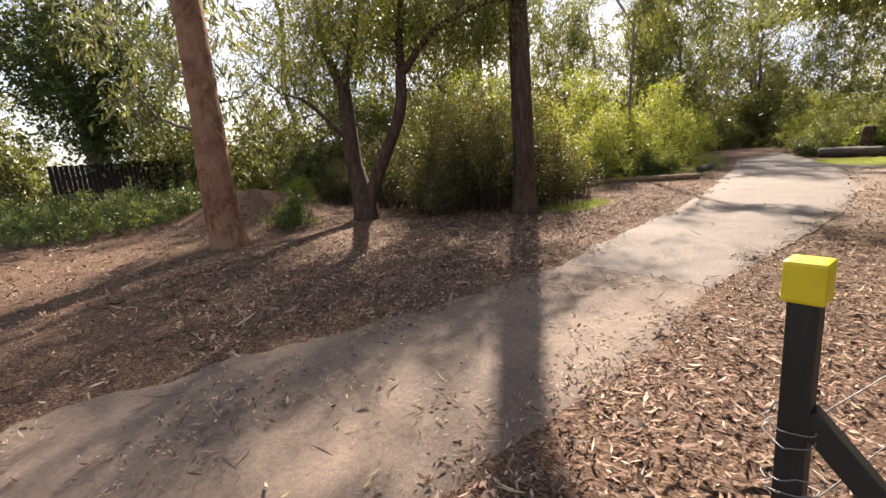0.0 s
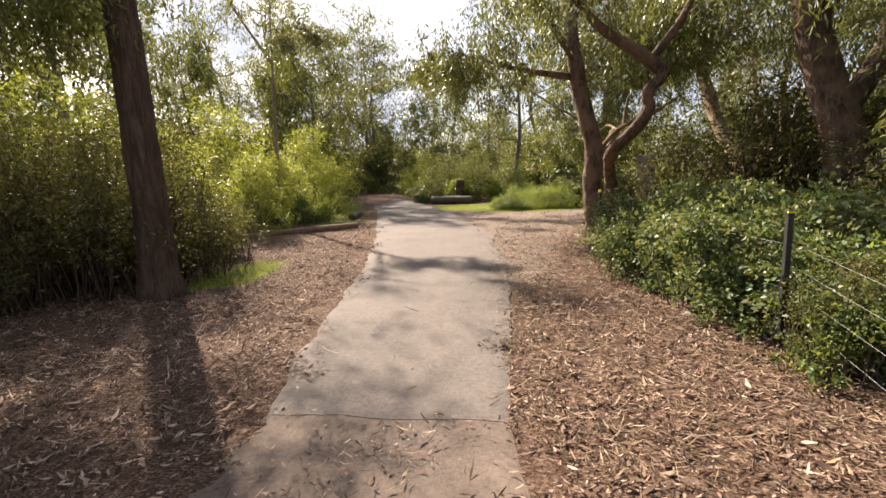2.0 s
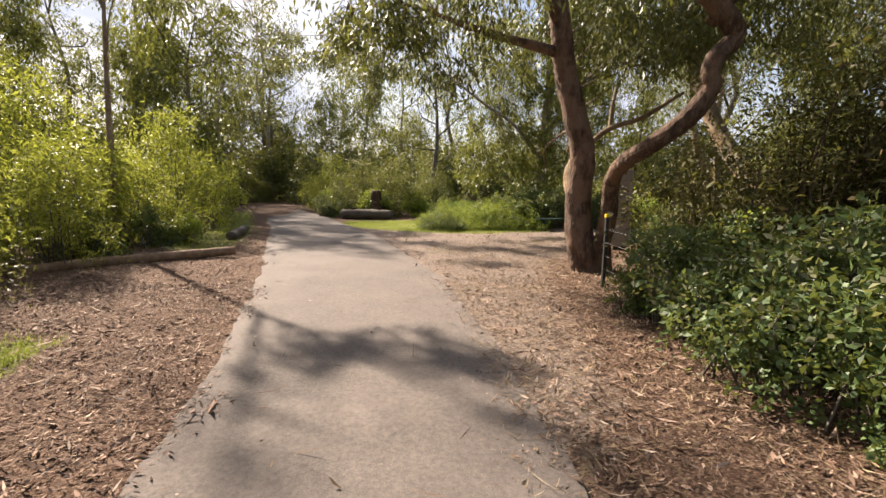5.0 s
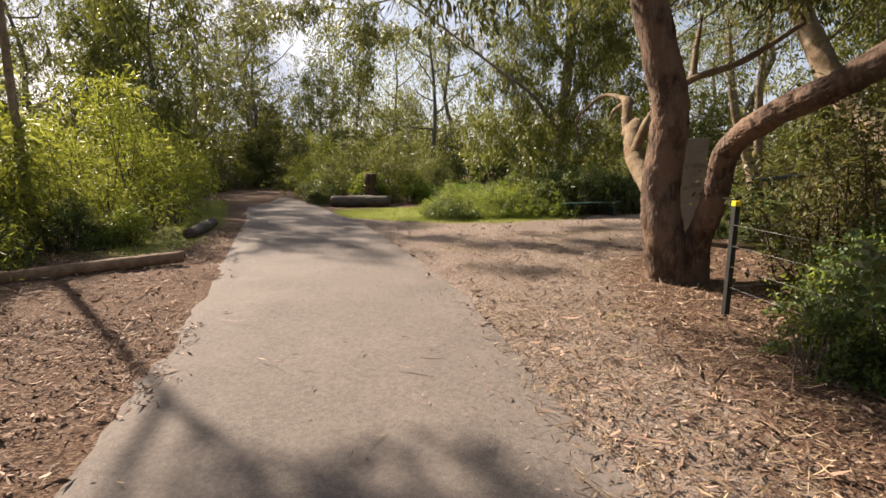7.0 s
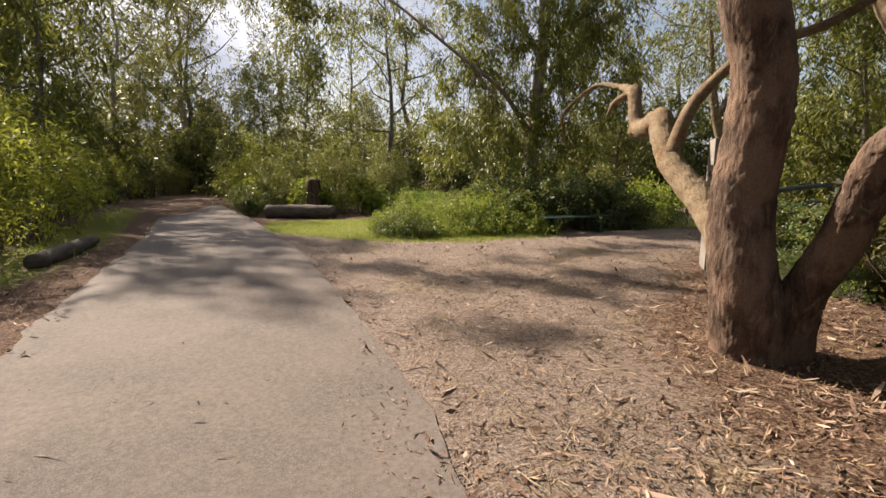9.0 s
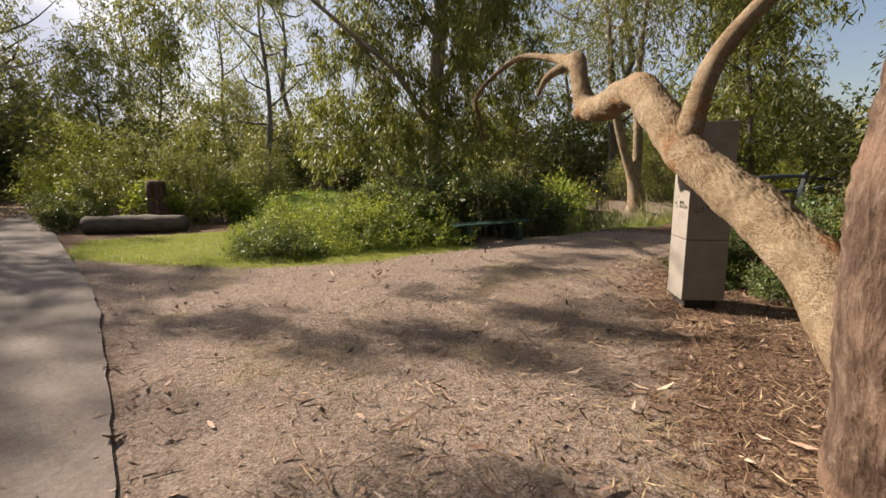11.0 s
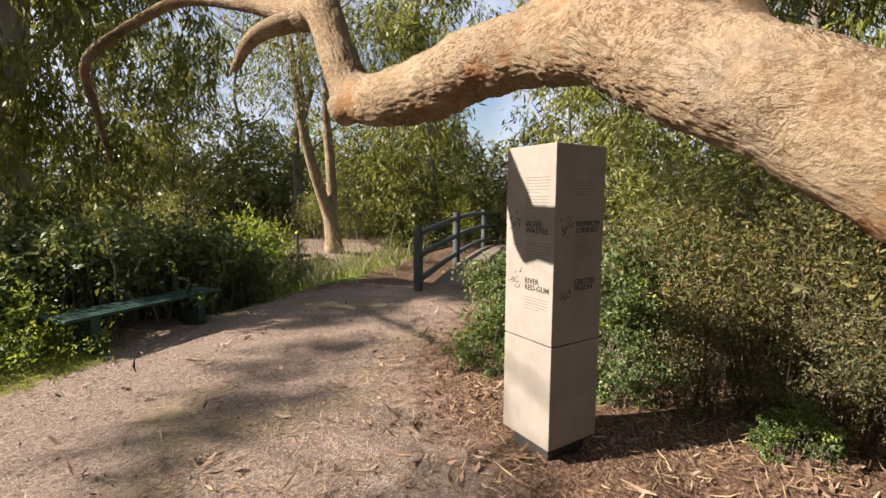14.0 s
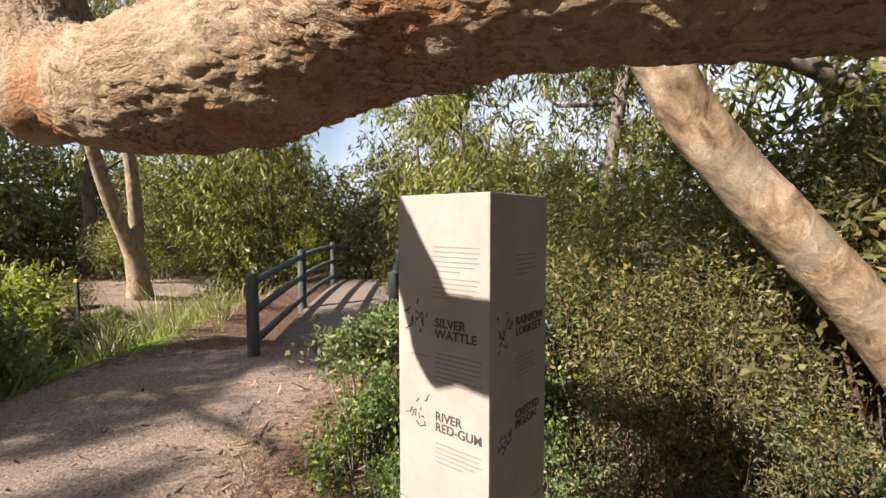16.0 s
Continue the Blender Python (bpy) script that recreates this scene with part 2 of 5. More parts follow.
STONE_DARK = plain_material("dark_plinth", (0.02, 0.02, 0.02), (0.05, 0.045, 0.04), 0.8, 12, 0.2)
INK = plain_material("engraved_ink", (0.03, 0.026, 0.022), (0.07, 0.06, 0.05), 0.8, 40, 0.1)
INK_FAINT = plain_material("worn_engraving", (0.13, 0.115, 0.097), (0.18, 0.16, 0.138), 0.8, 40, 0.1)
RAIL = plain_material("dark_treated_timber", (0.035, 0.045, 0.05), (0.10, 0.118, 0.125), 0.6, 14, 0.4, 0, (1, 1, 0.2))
DECK = plain_material("weathered_deck_board", (0.09, 0.07, 0.058), (0.2, 0.165, 0.138), 0.8, 10, 0.4, 0, (4, 0.4, 1))
LOG_GREY = plain_material("weathered_log", (0.035, 0.028, 0.023), (0.13, 0.104, 0.083), 0.9, 9, 0.8, 0, (0.3, 0.3, 1))
LOG_BROWN = plain_material("brown_log", (0.13, 0.08, 0.05), (0.30, 0.20, 0.13), 0.9, 9, 0.8)
BENCH = plain_material("dark_green_bench_metal", (0.012, 0.034, 0.027), (0.03, 0.066, 0.054), 0.5, 8, 0.2)
FENCE = plain_material("dark_paling", (0.02, 0.016, 0.014), (0.05, 0.04, 0.035), 0.9, 8, 0.4, 0, (1, 1, 0.1))
HOUSE_WALL = plain_material("cream_render", (0.55, 0.48, 0.40), (0.66, 0.60, 0.52), 0.85, 3, 0.1)
HOUSE_ROOF = plain_material("terracotta_roof", (0.30, 0.12, 0.07), (0.45, 0.20, 0.12), 0.8, 5, 0.3)


def chip_material(name, stops):
    k = Mat(name, 0.85, 0.2)
    c = k.ramp(k.island(), stops)
    # Broad noise blotches put dappled shade into the chip colour.
    c = k.mix(1.0, c, k.ramp(k.noise(2.6, 5, 0.7), [(0.36, (0.5, 0.46, 0.44)), (0.52, (1, 1, 1)), (0.66, (1.2, 1.16, 1.14))]), "MULTIPLY")
    k.color(k.mix(0.35, c, k.mix(1.0, c, k.ramp(k.noise(120, 3), [(0.3, (0.5, 0.5, 0.5)), (0.7, (1.3, 1.3, 1.3))]), "MULTIPLY")))
    return k.m


LITTER = chip_material("leaf_litter", [(0.0, (0.06, 0.034, 0.022)), (0.4, (0.15, 0.09, 0.062)), (0.75, (0.31, 0.20, 0.145)), (0.95, (0.44, 0.325, 0.245)), (1.0, (0.54, 0.44, 0.35))])
STRAW = chip_material("dry_grass_litter", [(0.0, (0.11, 0.068, 0.04)), (0.5, (0.235, 0.16, 0.09)), (1.0, (0.42, 0.32, 0.205))])


# ---------- mesh helpers ----------
def mesh_np(name, verts, quads, material, smooth=False):
    """A mesh from numpy arrays of vertices and four-sided faces."""
    me = bpy.data.meshes.new(name)
    nv, nf = len(verts), len(quads)
    me.vertices.add(nv)
    me.vertices.foreach_set("co", np.asarray(verts, np.float32).ravel())
    me.loops.add(nf * 4)
    me.loops.foreach_set("vertex_index", np.asarray(quads, np.int32).ravel())
    me.polygons.add(nf)
    me.polygons.foreach_set("loop_start", np.arange(nf, dtype=np.int32) * 4)
    if smooth:
        me.polygons.foreach_set("use_smooth", np.ones(nf, bool))
    me.materials.append(material)
    me.update(calc_edges=True)
    me.validate()
    return me


def mesh_part(name, me, parent=None, label=""):
    ob = new(name, me)
    if parent:
        ob.parent = parent
    if label:
        ob["label"] = label
    return ob


def part(name, bm, material, parent=None, label="", smooth=False):
    me = bpy.data.meshes.new(name)
    if smooth:
        for f in bm.faces:
            f.smooth = True
    bm.to_mesh(me)
    bm.free()
    me.materials.append(material)
    return mesh_part(name, me, parent, label)


def thing(name, place, label, category, group=""):
    ob = new(name)
    ob.empty_display_size = 0.1
    ob.location = place
    return tagged(ob, label, category, group)


def box(sx, sy, sz, m=None, bevel=0.0):
    bm = bmesh.new()
    bmesh.ops.create_cube(bm, size=1.0)
    bmesh.ops.scale(bm, vec=(sx, sy, sz), verts=bm.verts)
    if bevel:
        bmesh.ops.bevel(bm, geom=bm.edges[:], offset=bevel, segments=2, affect="EDGES", profile=0.6)
    if m is not None:
        bmesh.ops.transform(bm, matrix=m, verts=bm.verts)
    return bm


def spline(points, radii, step):
    """Catmull-Rom through points, sampled about every step metres."""
    p = np.array(points, float)
    r = np.array(radii, float)
    p = np.vstack([2 * p[0] - p[1], p, 2 * p[-1] - p[-2]])
    out, rad = [], []
    for i in range(1, len(p) - 2):
        n = max(2, int(np.linalg.norm(p[i + 1] - p[i]) / step))
        for j in range(n):
            t = j / n
            a, b, c, d = p[i - 1], p[i], p[i + 1], p[i + 2]
            out.append(0.5 * (2 * b + (c - a) * t + (2 * a - 5 * b + 4 * c - d) * t * t + (3 * b - a - 3 * c + d) * t ** 3))
            rad.append(r[i - 1] * (1 - t) + r[i] * t)
    out.append(p[-2])
    rad.append(r[-1])
    return np.array(out), np.array(rad)


def flakes(along, ca, sa, seed):
    """Height 0 to 1 of bark that breaks into thin overlapping plates with sharp lips."""
    p = Vector((along * 4.2, ca * 2.0 + seed * 5.7, sa * 2.0))
    warp = noise.noise(p * 0.6 + Vector((3, 9, 1)))
    n = noise.fractal(p + Vector((warp, warp * 1.7, -warp)), 0.8, 2.1, 4)
    plate = (n * 3.4 + 0.7 * noise.noise(p * 0.35)) % 1.0
    worn = min(1.0, max(0.5, 0.85 + 1.2 * noise.noise(p * 0.33 + Vector((7, 1, 4)))))
    return plate * plate * worn + 0.05 * noise.noise(p * 6.5)


def tube(points, radii, sides=10, step=0.25, rough=0.08, freq=3.0, seed=0, closed=True, relief=0.0):
    """Verts and quads of a bent, tapered, uneven limb."""
    c, r = spline(points, radii, step)
    tan = np.gradient(c, axis=0)
    tan /= np.linalg.norm(tan, axis=1)[:, None] + 1e-9
    ref = np.array([1.0, 0.0, 0.0]) if abs(tan[0][0]) < 0.8 else np.array([0.0, 1.0, 0.0])
    verts = []
    off = Vector((seed * 7.3, seed * 3.1, 0))
    arc = np.concatenate([[0.0], np.cumsum(np.linalg.norm(np.diff(c, axis=0), axis=1))])
    for i in range(len(c)):
        u = ref - tan[i] * ref.dot(tan[i])
        u /= np.linalg.norm(u)
        ref = u
        v = np.cross(tan[i], u)
        for s in range(sides):
            a = 2 * math.pi * s / sides
            d = u * math.cos(a) + v * math.sin(a)
            q = c[i] + d * r[i]
            k = 1 + rough * noise.fractal(Vector(q) * freq + off, 1.0, 2.0, 3)
            lip = relief * flakes(arc[i], math.cos(a), math.sin(a), seed) if relief else 0.0
            verts.append(c[i] + d * (r[i] * k + lip))
    n = len(c)
    quads = [(i * sides + s, i * sides + (s + 1) % sides, (i + 1) * sides + (s + 1) % sides, (i + 1) * sides + s) for i in range(n - 1) for s in range(sides)]
    if closed:
        for base in (0, (n - 1) * sides):
            tipv = len(verts)
            verts.append(c[0] if base == 0 else c[-1])
            for s in range(0, sides, 2):
                q = (base + s, base + (s + 1) % sides, base + (s + 2) % sides, tipv)
                quads.append(q[::-1] if base == 0 else q)
    return np.array(verts), np.array(quads)


def joined(pieces):
    vs, qs, n = [], [], 0
    for v, q in pieces:
        vs.append(v)
        qs.append(q + n)
        n += len(v)
    return np.vstack(vs), np.vstack(qs)


def leaves(rng, centres, per, spread, length, width, droop=0.0):
    """Folded four-cornered leaves set along short twigs; with droop the twigs and leaves hang."""
    m = len(centres)
    n = m * per
    axis_dir = rng.normal(0, 1, (m, 3))
    axis_dir[:, 2] = axis_dir[:, 2] * (1 - 0.5 * abs(droop)) - droop * 2.4
    axis_dir /= np.linalg.norm(axis_dir, axis=1)[:, None]
    reach = spread * rng.uniform(2.0, 4.2, m)
    s = rng.random(n) ** 0.8
    tw = np.repeat(axis_dir, per, axis=0)
    pos = np.repeat(centres, per, axis=0) + tw * (s * np.repeat(reach, per))[:, None]
    pos += rng.normal(0, 1, (n, 3)) * spread * (0.62 - 0.2 * abs(droop))
    d = rng.normal(0, 0.8, (n, 3)) + tw * 0.9
    d[:, 2] = d[:, 2] * (1 - 0.6 * abs(droop)) - droop * 1.5
    d /= np.linalg.norm(d, axis=1)[:, None]
    side = np.cross(d, rng.normal(0, 1, (n, 3)))
    side /= np.linalg.norm(side, axis=1)[:, None] + 1e-9
    up = np.cross(side, d)
    ln = length * rng.uniform(0.6, 1.3, n)[:, None]
    wd = width * rng.uniform(0.7, 1.25, n)[:, None]
    mid = pos + d * ln * 0.45
    v = np.empty((n, 4, 3))
    v[:, 0] = pos
    v[:, 1] = mid + side * wd * 0.5 + up * wd * 0.18
    v[:, 2] = pos + d * ln - up * ln * 0.08
    v[:, 3] = mid - side * wd * 0.5 + up * wd * 0.18
    v[:, :, 2] = np.maximum(v[:, :, 2], np.repeat(np.minimum(centres[:, 2], 0.02), per)[:, None])
    q = np.arange(n * 4).reshape(n, 4)
    return v.reshape(-1, 3), q


def lobe_points(rng, lobes, n, hollow=0.55):
    """n clump centres in ellipsoid lobes (centre, radii), denser towards the skin and with gaps."""
    vol = np.array([r[0] * r[1] * r[2] for _, r in lobes]) ** 0.8
    pick = rng.choice(len(lobes), size=n * 3, p=vol / vol.sum())
    d = rng.normal(0, 1, (n * 3, 3))
    d /= np.linalg.norm(d, axis=1)[:, None]
    rad = (hollow + (1 - hollow) * rng.random(n * 3)) * rng.uniform(0.8, 1.12, n * 3)
    cen = np.array([c for c, _ in lobes], float)[pick]
    rr = np.array([r for _, r in lobes], float)[pick]
    p = cen + d * rad[:, None] * rr
    keep = [i for i in range(len(p)) if noise.noise(Vector(p[i]) * 1.5) > -0.12 and p[i][2] > 0.04][:n]
    return p[keep]


def twig_mesh(rng, starts, ends, r0=0.012, sag=0.1):
    """Thin three-sided twigs from starts to ends."""
    out_v, out_q = [], []
    n = 0
    for a, b in zip(starts, ends):
        m = (a + b) / 2 + rng.normal(0, 0.08, 3) * np.linalg.norm(b - a) + np.array([0, 0, sag])
        for k, (p, r) in enumerate(((a, r0), (m, r0 * 0.65), (b, r0 * 0.25))):
            for s in range(3):
                an = 2.09 * s
                out_v.append(p + np.array([math.cos(an), math.sin(an), 0.3 * math.sin(an)]) * r)
        for k in range(2):
            for s in range(3):
                out_q.append((n + k * 3 + s, n + k * 3 + (s + 1) % 3, n + k * 3 + 3 + (s + 1) % 3, n + k * 3 + 3 + s))
        n += 9
    return np.array(out_v), np.array(out_q)


# ---------- ground ----------
def poly_mask(px, py, poly, soft):
    """1 inside the polygon, 0 outside, with a soft edge of that width."""
    p = np.array(poly, float)
    inside = np.zeros(px.shape, bool)
    dist = np.full(px.shape, 1e9)
    for i in range(len(p)):
        (x0, y0), (x1, y1) = p[i], p[(i + 1) % len(p)]
        cross = ((y0 > py) != (y1 > py)) & (px < (x1 - x0) * (py - y0) / (y1 - y0 + 1e-12) + x0)
        inside ^= cross
        dx, dy = x1 - x0, y1 - y0
        t = np.clip(((px - x0) * dx + (py - y0) * dy) / (dx * dx + dy * dy + 1e-12), 0, 1)
        dist = np.minimum(dist, np.hypot(px - x0 - t * dx, py - y0 - t * dy))
    sd = np.where(inside, dist, -dist)
    return np.clip(0.5 + sd / soft, 0, 1)


LEFT_EDGE = [(-0.7, -14), (-0.6, -2), (-0.65, 0.5), (-0.35, 2.0), (-0.25, 4.5), (-0.55, 5.6), (-0.9, 8.0), (-1.2, 9.9), (-1.8, 12.7), (-2.7, 16.3), (-4.3, 22.4), (-7.0, 30.0), (-10.2, 39.5), (-13.8, 49), (-19, 60)]
RIGHT_EDGE = [(2.0, -14), (1.9, -2), (1.75, 1.0), (1.75, 2.6), (1.5, 4.5), (1.5, 6.2), (1.52, 8.0), (1.48, 10.0), (1.3, 11.6), (1.15, 13.2), (0.75, 15.0), (0.3, 16.8), (-0.35, 19.2), (-1.1, 21.3), (-3.0, 26.6), (-5.8, 33.4), (-9.9, 44), (-15, 58)]
GRAVEL = [(1.2, 7.6), (2.1, 8.6), (2.5, 11.0), (2.9, 13.3), (3.6, 14.8), (4.7, 15.6), (5.6, 17.0), (6.9, 17.9), (9.3, 18.1), (10.3, 19.3), (9.2, 20.8), (7.4, 21.5), (5.4, 20.9), (3.0, 20.2), (1.0, 20.7), (-1.8, 23.0), (-0.6, 19.4), (0.3, 16.8)]
MOSS = [(-1.9, 22.9), (1.0, 20.5), (3.0, 20.0), (5.2, 20.4), (5.6, 21.6), (3.0, 24.2), (1.0, 25.4), (-2.0, 25.2)]
MOSS_LEFT = [(-3.5, 8.0), (-2.75, 8.4), (-2.7, 9.2), (-2.95, 10.4), (-3.5, 10.4), (-3.9, 9.1)]
MOSS_SPOTS = [[(0.7, 17.0), (1.2, 16.6), (1.1, 15.6), (0.8, 15.3), (0.5, 16.2)], [(3.0, 15.0), (3.7, 15.1), (3.8, 14.4), (3.2, 14.1)], [(5.8, 19.3), (6.6, 19.4), (6.7, 19.9), (5.9, 19.9)], [(1.7, 9.6), (2.1, 9.8), (2.0, 10.8), (1.65, 10.6)]]
LAWN = [(1.6, 26.0), (5.0, 26.0), (9.4, 34), (10.5, 50), (1.0, 52), (-0.5, 37)]
BANK_GREEN = [(6.8, 22.0), (8.6, 21.2), (9.9, 20.7), (13.0, 22.2), (17.6, 24.2), (15.0, 24.7), (12.5, 24.3), (7.8, 24.8)]
BANK_EARTH = [(9.8, 24.6), (13, 24.9), (17, 25.3), (24, 25.5), (24, 29.5), (12, 29.0)]
VERGE = [(-4.2, 16.2), (-3.5, 17.5), (-4.7, 22.6), (-7.6, 31), (-9.4, 31), (-6.4, 21.5), (-5.4, 16.4)]


def height(x, y):
    """The lie of the land: a flat walk, a rise on one side, a creek on the other."""
    h = 0.0
    h += 0.8 * np.exp(-(((x + 9.3) / 1.4) ** 2 + ((y - 3.6) / 1.5) ** 2))
    h += 0.05 * np.clip(-x - 3, 0, 6) / 2
    creek = np.clip((y - 21.2 - 0.12 * (x - 9)) / 1.5, 0, 1) * np.clip((x - 6.0) / 1.5, 0, 1)
    h -= 0.45 * creek * np.clip((27.5 - y) / 3, 0.25, 1)
    creek2 = np.clip((x - 10.3) / 1.5, 0, 1) * np.clip((21.8 - y) / 2, 0, 1) * np.clip((19.0 - x) / 1.5, 0, 1)
    h -= 0.5 * creek2
    return h


def axis(lo, hi, step, far, grow):
    mid = list(np.arange(lo, hi, step))
    a, b, s = [], [], step
    p = lo
    while p > -far:
        s *= grow
        p -= s
        a.append(p)
    p, s = mid[-1], step
    while p < far:
        s *= grow
        p += s
        b.append(p)
    return np.array(a[::-1] + mid + b)


def build_ground():
    xs, ys = axis(-7, 10, 0.12, 900, 1.22), axis(-1, 25, 0.12, 900, 1.22)
    gx, gy = np.meshgrid(xs, ys)
    px, py = gx.ravel(), gy.ravel()
    near = np.exp(-((px / 30) ** 2 + ((py - 12) / 30) ** 2))
    pz = height(px, py)
    on_path = np.clip(2.0 * poly_mask(px, py, LEFT_EDGE + RIGHT_EDGE[::-1], 0.5), 0, 1)
    for i in range(len(px)):
        if near[i] > 0.02:
            q = Vector((px[i], py[i], 0))
            pz[i] += (1 - on_path[i]) * (0.035 * noise.noise(q * 1.1) + 0.022 * noise.noise(q * 3.7)) * near[i]
    pz -= on_path * 0.008
    nx, ny = len(xs), len(ys)
    idx = np.arange(nx * ny).reshape(ny, nx)
    quads = np.stack([idx[:-1, :-1], idx[:-1, 1:], idx[1:, 1:], idx[1:, :-1]], -1).reshape(-1, 4)
    me = mesh_np("ground", np.stack([px, py, pz], 1), quads, GROUND, True)
    masks = {"gravel": np.maximum(poly_mask(px, py, GRAVEL, 2.2), 0.8 * poly_mask(px, py, BANK_EARTH, 0.8)),
             "moss": np.maximum.reduce([poly_mask(px, py, MOSS, 0.8), poly_mask(px, py, MOSS_LEFT, 0.5), 0.6 * poly_mask(px, py, VERGE, 1.0)] + [0.4 * poly_mask(px, py, m, 0.7) for m in MOSS_SPOTS]),
             "lawn": np.maximum(poly_mask(px, py, LAWN, 1.5), 0.55 * poly_mask(px, py, BANK_GREEN, 0.8))}
    for name, v in masks.items():
        at = me.attributes.new(name, "FLOAT", "POINT")
        at.data.foreach_set("value", v.astype(np.float32))
    ob = new("ground", me)
    return tagged(ob, "leaf-littered earth with gravel clearing and mossy grass", "ground", kind="structure")


build_ground()


def edge_at(edge, y):
    return float(np.interp(y, [p[1] for p in edge], [p[0] for p in edge]))


def build_path(name, y0, y1, material, label, jag0, jag1, wob, lift):
    """A strip of paving between the two edges, with a jagged start and end."""
    step = 0.1 if y1 - y0 < 20 else 0.16
    n = int((y1 - y0) / step)
    cols = 24
    bm = bmesh.new()
    rows = []
    for i in range(n + 1):
        y = y0 + (y1 - y0) * i / n
        a = edge_at(LEFT_EDGE, y) + wob * (noise.noise(Vector((0, y * 1.7, 3))) + 0.6 * noise.noise(Vector((0, y * 6, 5))))
        b = edge_at(RIGHT_EDGE, y) + 0.35 * wob * (noise.noise(Vector((9, y * 1.7, 3))) + 0.6 * noise.noise(Vector((9, y * 6, 5))))
        row = []
        for j in range(cols + 1):
            x = a + (b - a) * j / cols
            yy = y
            if i == 0:
                yy += jag0 * (noise.noise(Vector((x * 2.2, 1, 0))) + 0.5 * noise.noise(Vector((x * 9, 1, 0))))
            if i == n:
                yy += jag1 * (noise.noise(Vector((x * 2.2, 1, 0))) + 0.5 * noise.noise(Vector((x * 9, 1, 0)))) - 0.009
            z = lift + 0.05 * min(1.0, max(0.0, (y - 15) / 7)) + 0.012 * noise.noise(Vector((x * 0.8, yy * 0.8, 7)))
            if j == 0 or (j == cols and y < 6):
                z -= 0.03
            row.append(bm.verts.new((x, yy, z)))
        rows.append(row)
    for i in range(n):
        for j in range(cols):
            bm.faces.new((rows[i][j], rows[i][j + 1], rows[i + 1][j + 1], rows[i + 1][j]))
    edges = [e for e in bm.edges if e.is_boundary]
    ext = bmesh.ops.extrude_edge_only(bm, edges=edges)
    for e in edges:
        e.smooth = False
    bmesh.ops.translate(bm, vec=(0, 0, -0.05), verts=[v for v in ext["geom"] if isinstance(v, bmesh.types.BMVert)])
    bmesh.ops.recalc_face_normals(bm, faces=bm.faces)
    ob = part(name, bm, material, smooth=True)
    return tagged(ob, label, "path", kind="structure")


build_path("path", 4.55, 58, ASPHALT, "sandy grey asphalt footpath with a cracked edge", 0.04, 0.0, 0.10, 0.010)
build_path("old_path", -14, 4.55, OLD_PATH, "worn dusty path strewn with leaf litter", 0.0, 0.04, 0.22, 0.010)


# ---------- trees ----------
def grow_tree(name, place, stems, bark, crowns, label, leaf=None, seed=0, group="", category="tree", sides=12, step=0.22, rough=0.08, freq=2.5, relief=0.0):
    """stems: (part name, points, radii); crowns: (lobes, clumps, per clump, spread, length, width, droop, material)."""
    rng = np.random.default_rng(seed)
    base = np.array(place, float)
    root = thing(name, place, label, category, group)
    lines = []
    for i, (pn, pts, rad) in enumerate(stems):
        v, q = tube(pts, rad, sides if i == 0 else max(6, sides - 3), step, rough, freq, seed + i, True, relief if i < 2 else 0.0)
        mesh_part(pn, mesh_np(pn, v - base, q, bark, True), root)
        lines.append(spline(pts, rad, 0.5)[0])
    anchor = np.vstack(lines)
    anchor = anchor[anchor[:, 2] > base[2] + 0.35 * (anchor[:, 2].max() - base[2])]
    for lobes, clumps, per, spread, ln, wd, droop, mat in crowns:
        cen = lobe_points(rng, lobes, clumps)
        if len(cen) == 0:
            continue
        v, q = leaves(rng, cen, per, spread, ln, wd, droop)
        mesh_part("crown", mesh_np("crown", v - base, q, mat), root)
        sel = cen[:: max(1, len(cen) // 90)]
        near = np.array([anchor[np.argmin(np.linalg.norm(anchor - (c - np.array([0, 0, 0.5])), axis=1))] for c in sel])
        tv, tq = twig_mesh(rng, near, sel, 0.02, 0.15)
        tagged(mesh_part("branchwork", mesh_np("branchwork", tv - base, tq, bark), root), kind="stuff")
    return root


def shrub(name, place, lobes, mat, label, seed, clumps=260, per=26, spread=0.11, ln=0.05, wd=0.022, droop=0.0, stem=BARK_GREY, group="", category="shrub", stems=9, extra=None):
    """A bush of many stems under a skin of small leaves; lobes are given about its base."""
    rng = np.random.default_rng(seed)
    root = thing(name, place, label, category, group)
    cen = lobe_points(rng, lobes, clumps, 0.62)
    v, q = leaves(rng, cen, per, spread, ln, wd, droop)
    mesh_part("foliage", mesh_np("foliage", v, q, mat), root)
    if extra:
        sub = cen[rng.random(len(cen)) < 0.35]
        v, q = leaves(rng, sub, max(4, per // 2), spread * 1.3, ln, wd, droop)
        mesh_part("foliage", mesh_np("foliage", v, q, extra), root)
    sel = cen[rng.choice(len(cen), min(len(cen), 60), replace=False)]
    feet = np.stack([rng.normal(0, 0.12, len(sel)), rng.normal(0, 0.12, len(sel)), np.zeros(len(sel))], 1)
    big = np.array([c for c, _ in lobes], float)
    near = np.array([big[np.argmin(np.linalg.norm(big - c, axis=1))] for c in sel])
    feet[:, :2] += near[:, :2] * 0.75
    tv, tq = twig_mesh(rng, feet, sel, 0.016, 0.1)
    tagged(mesh_part("branchwork", mesh_np("branchwork", tv, tq, stem), root), kind="stuff")
    return root


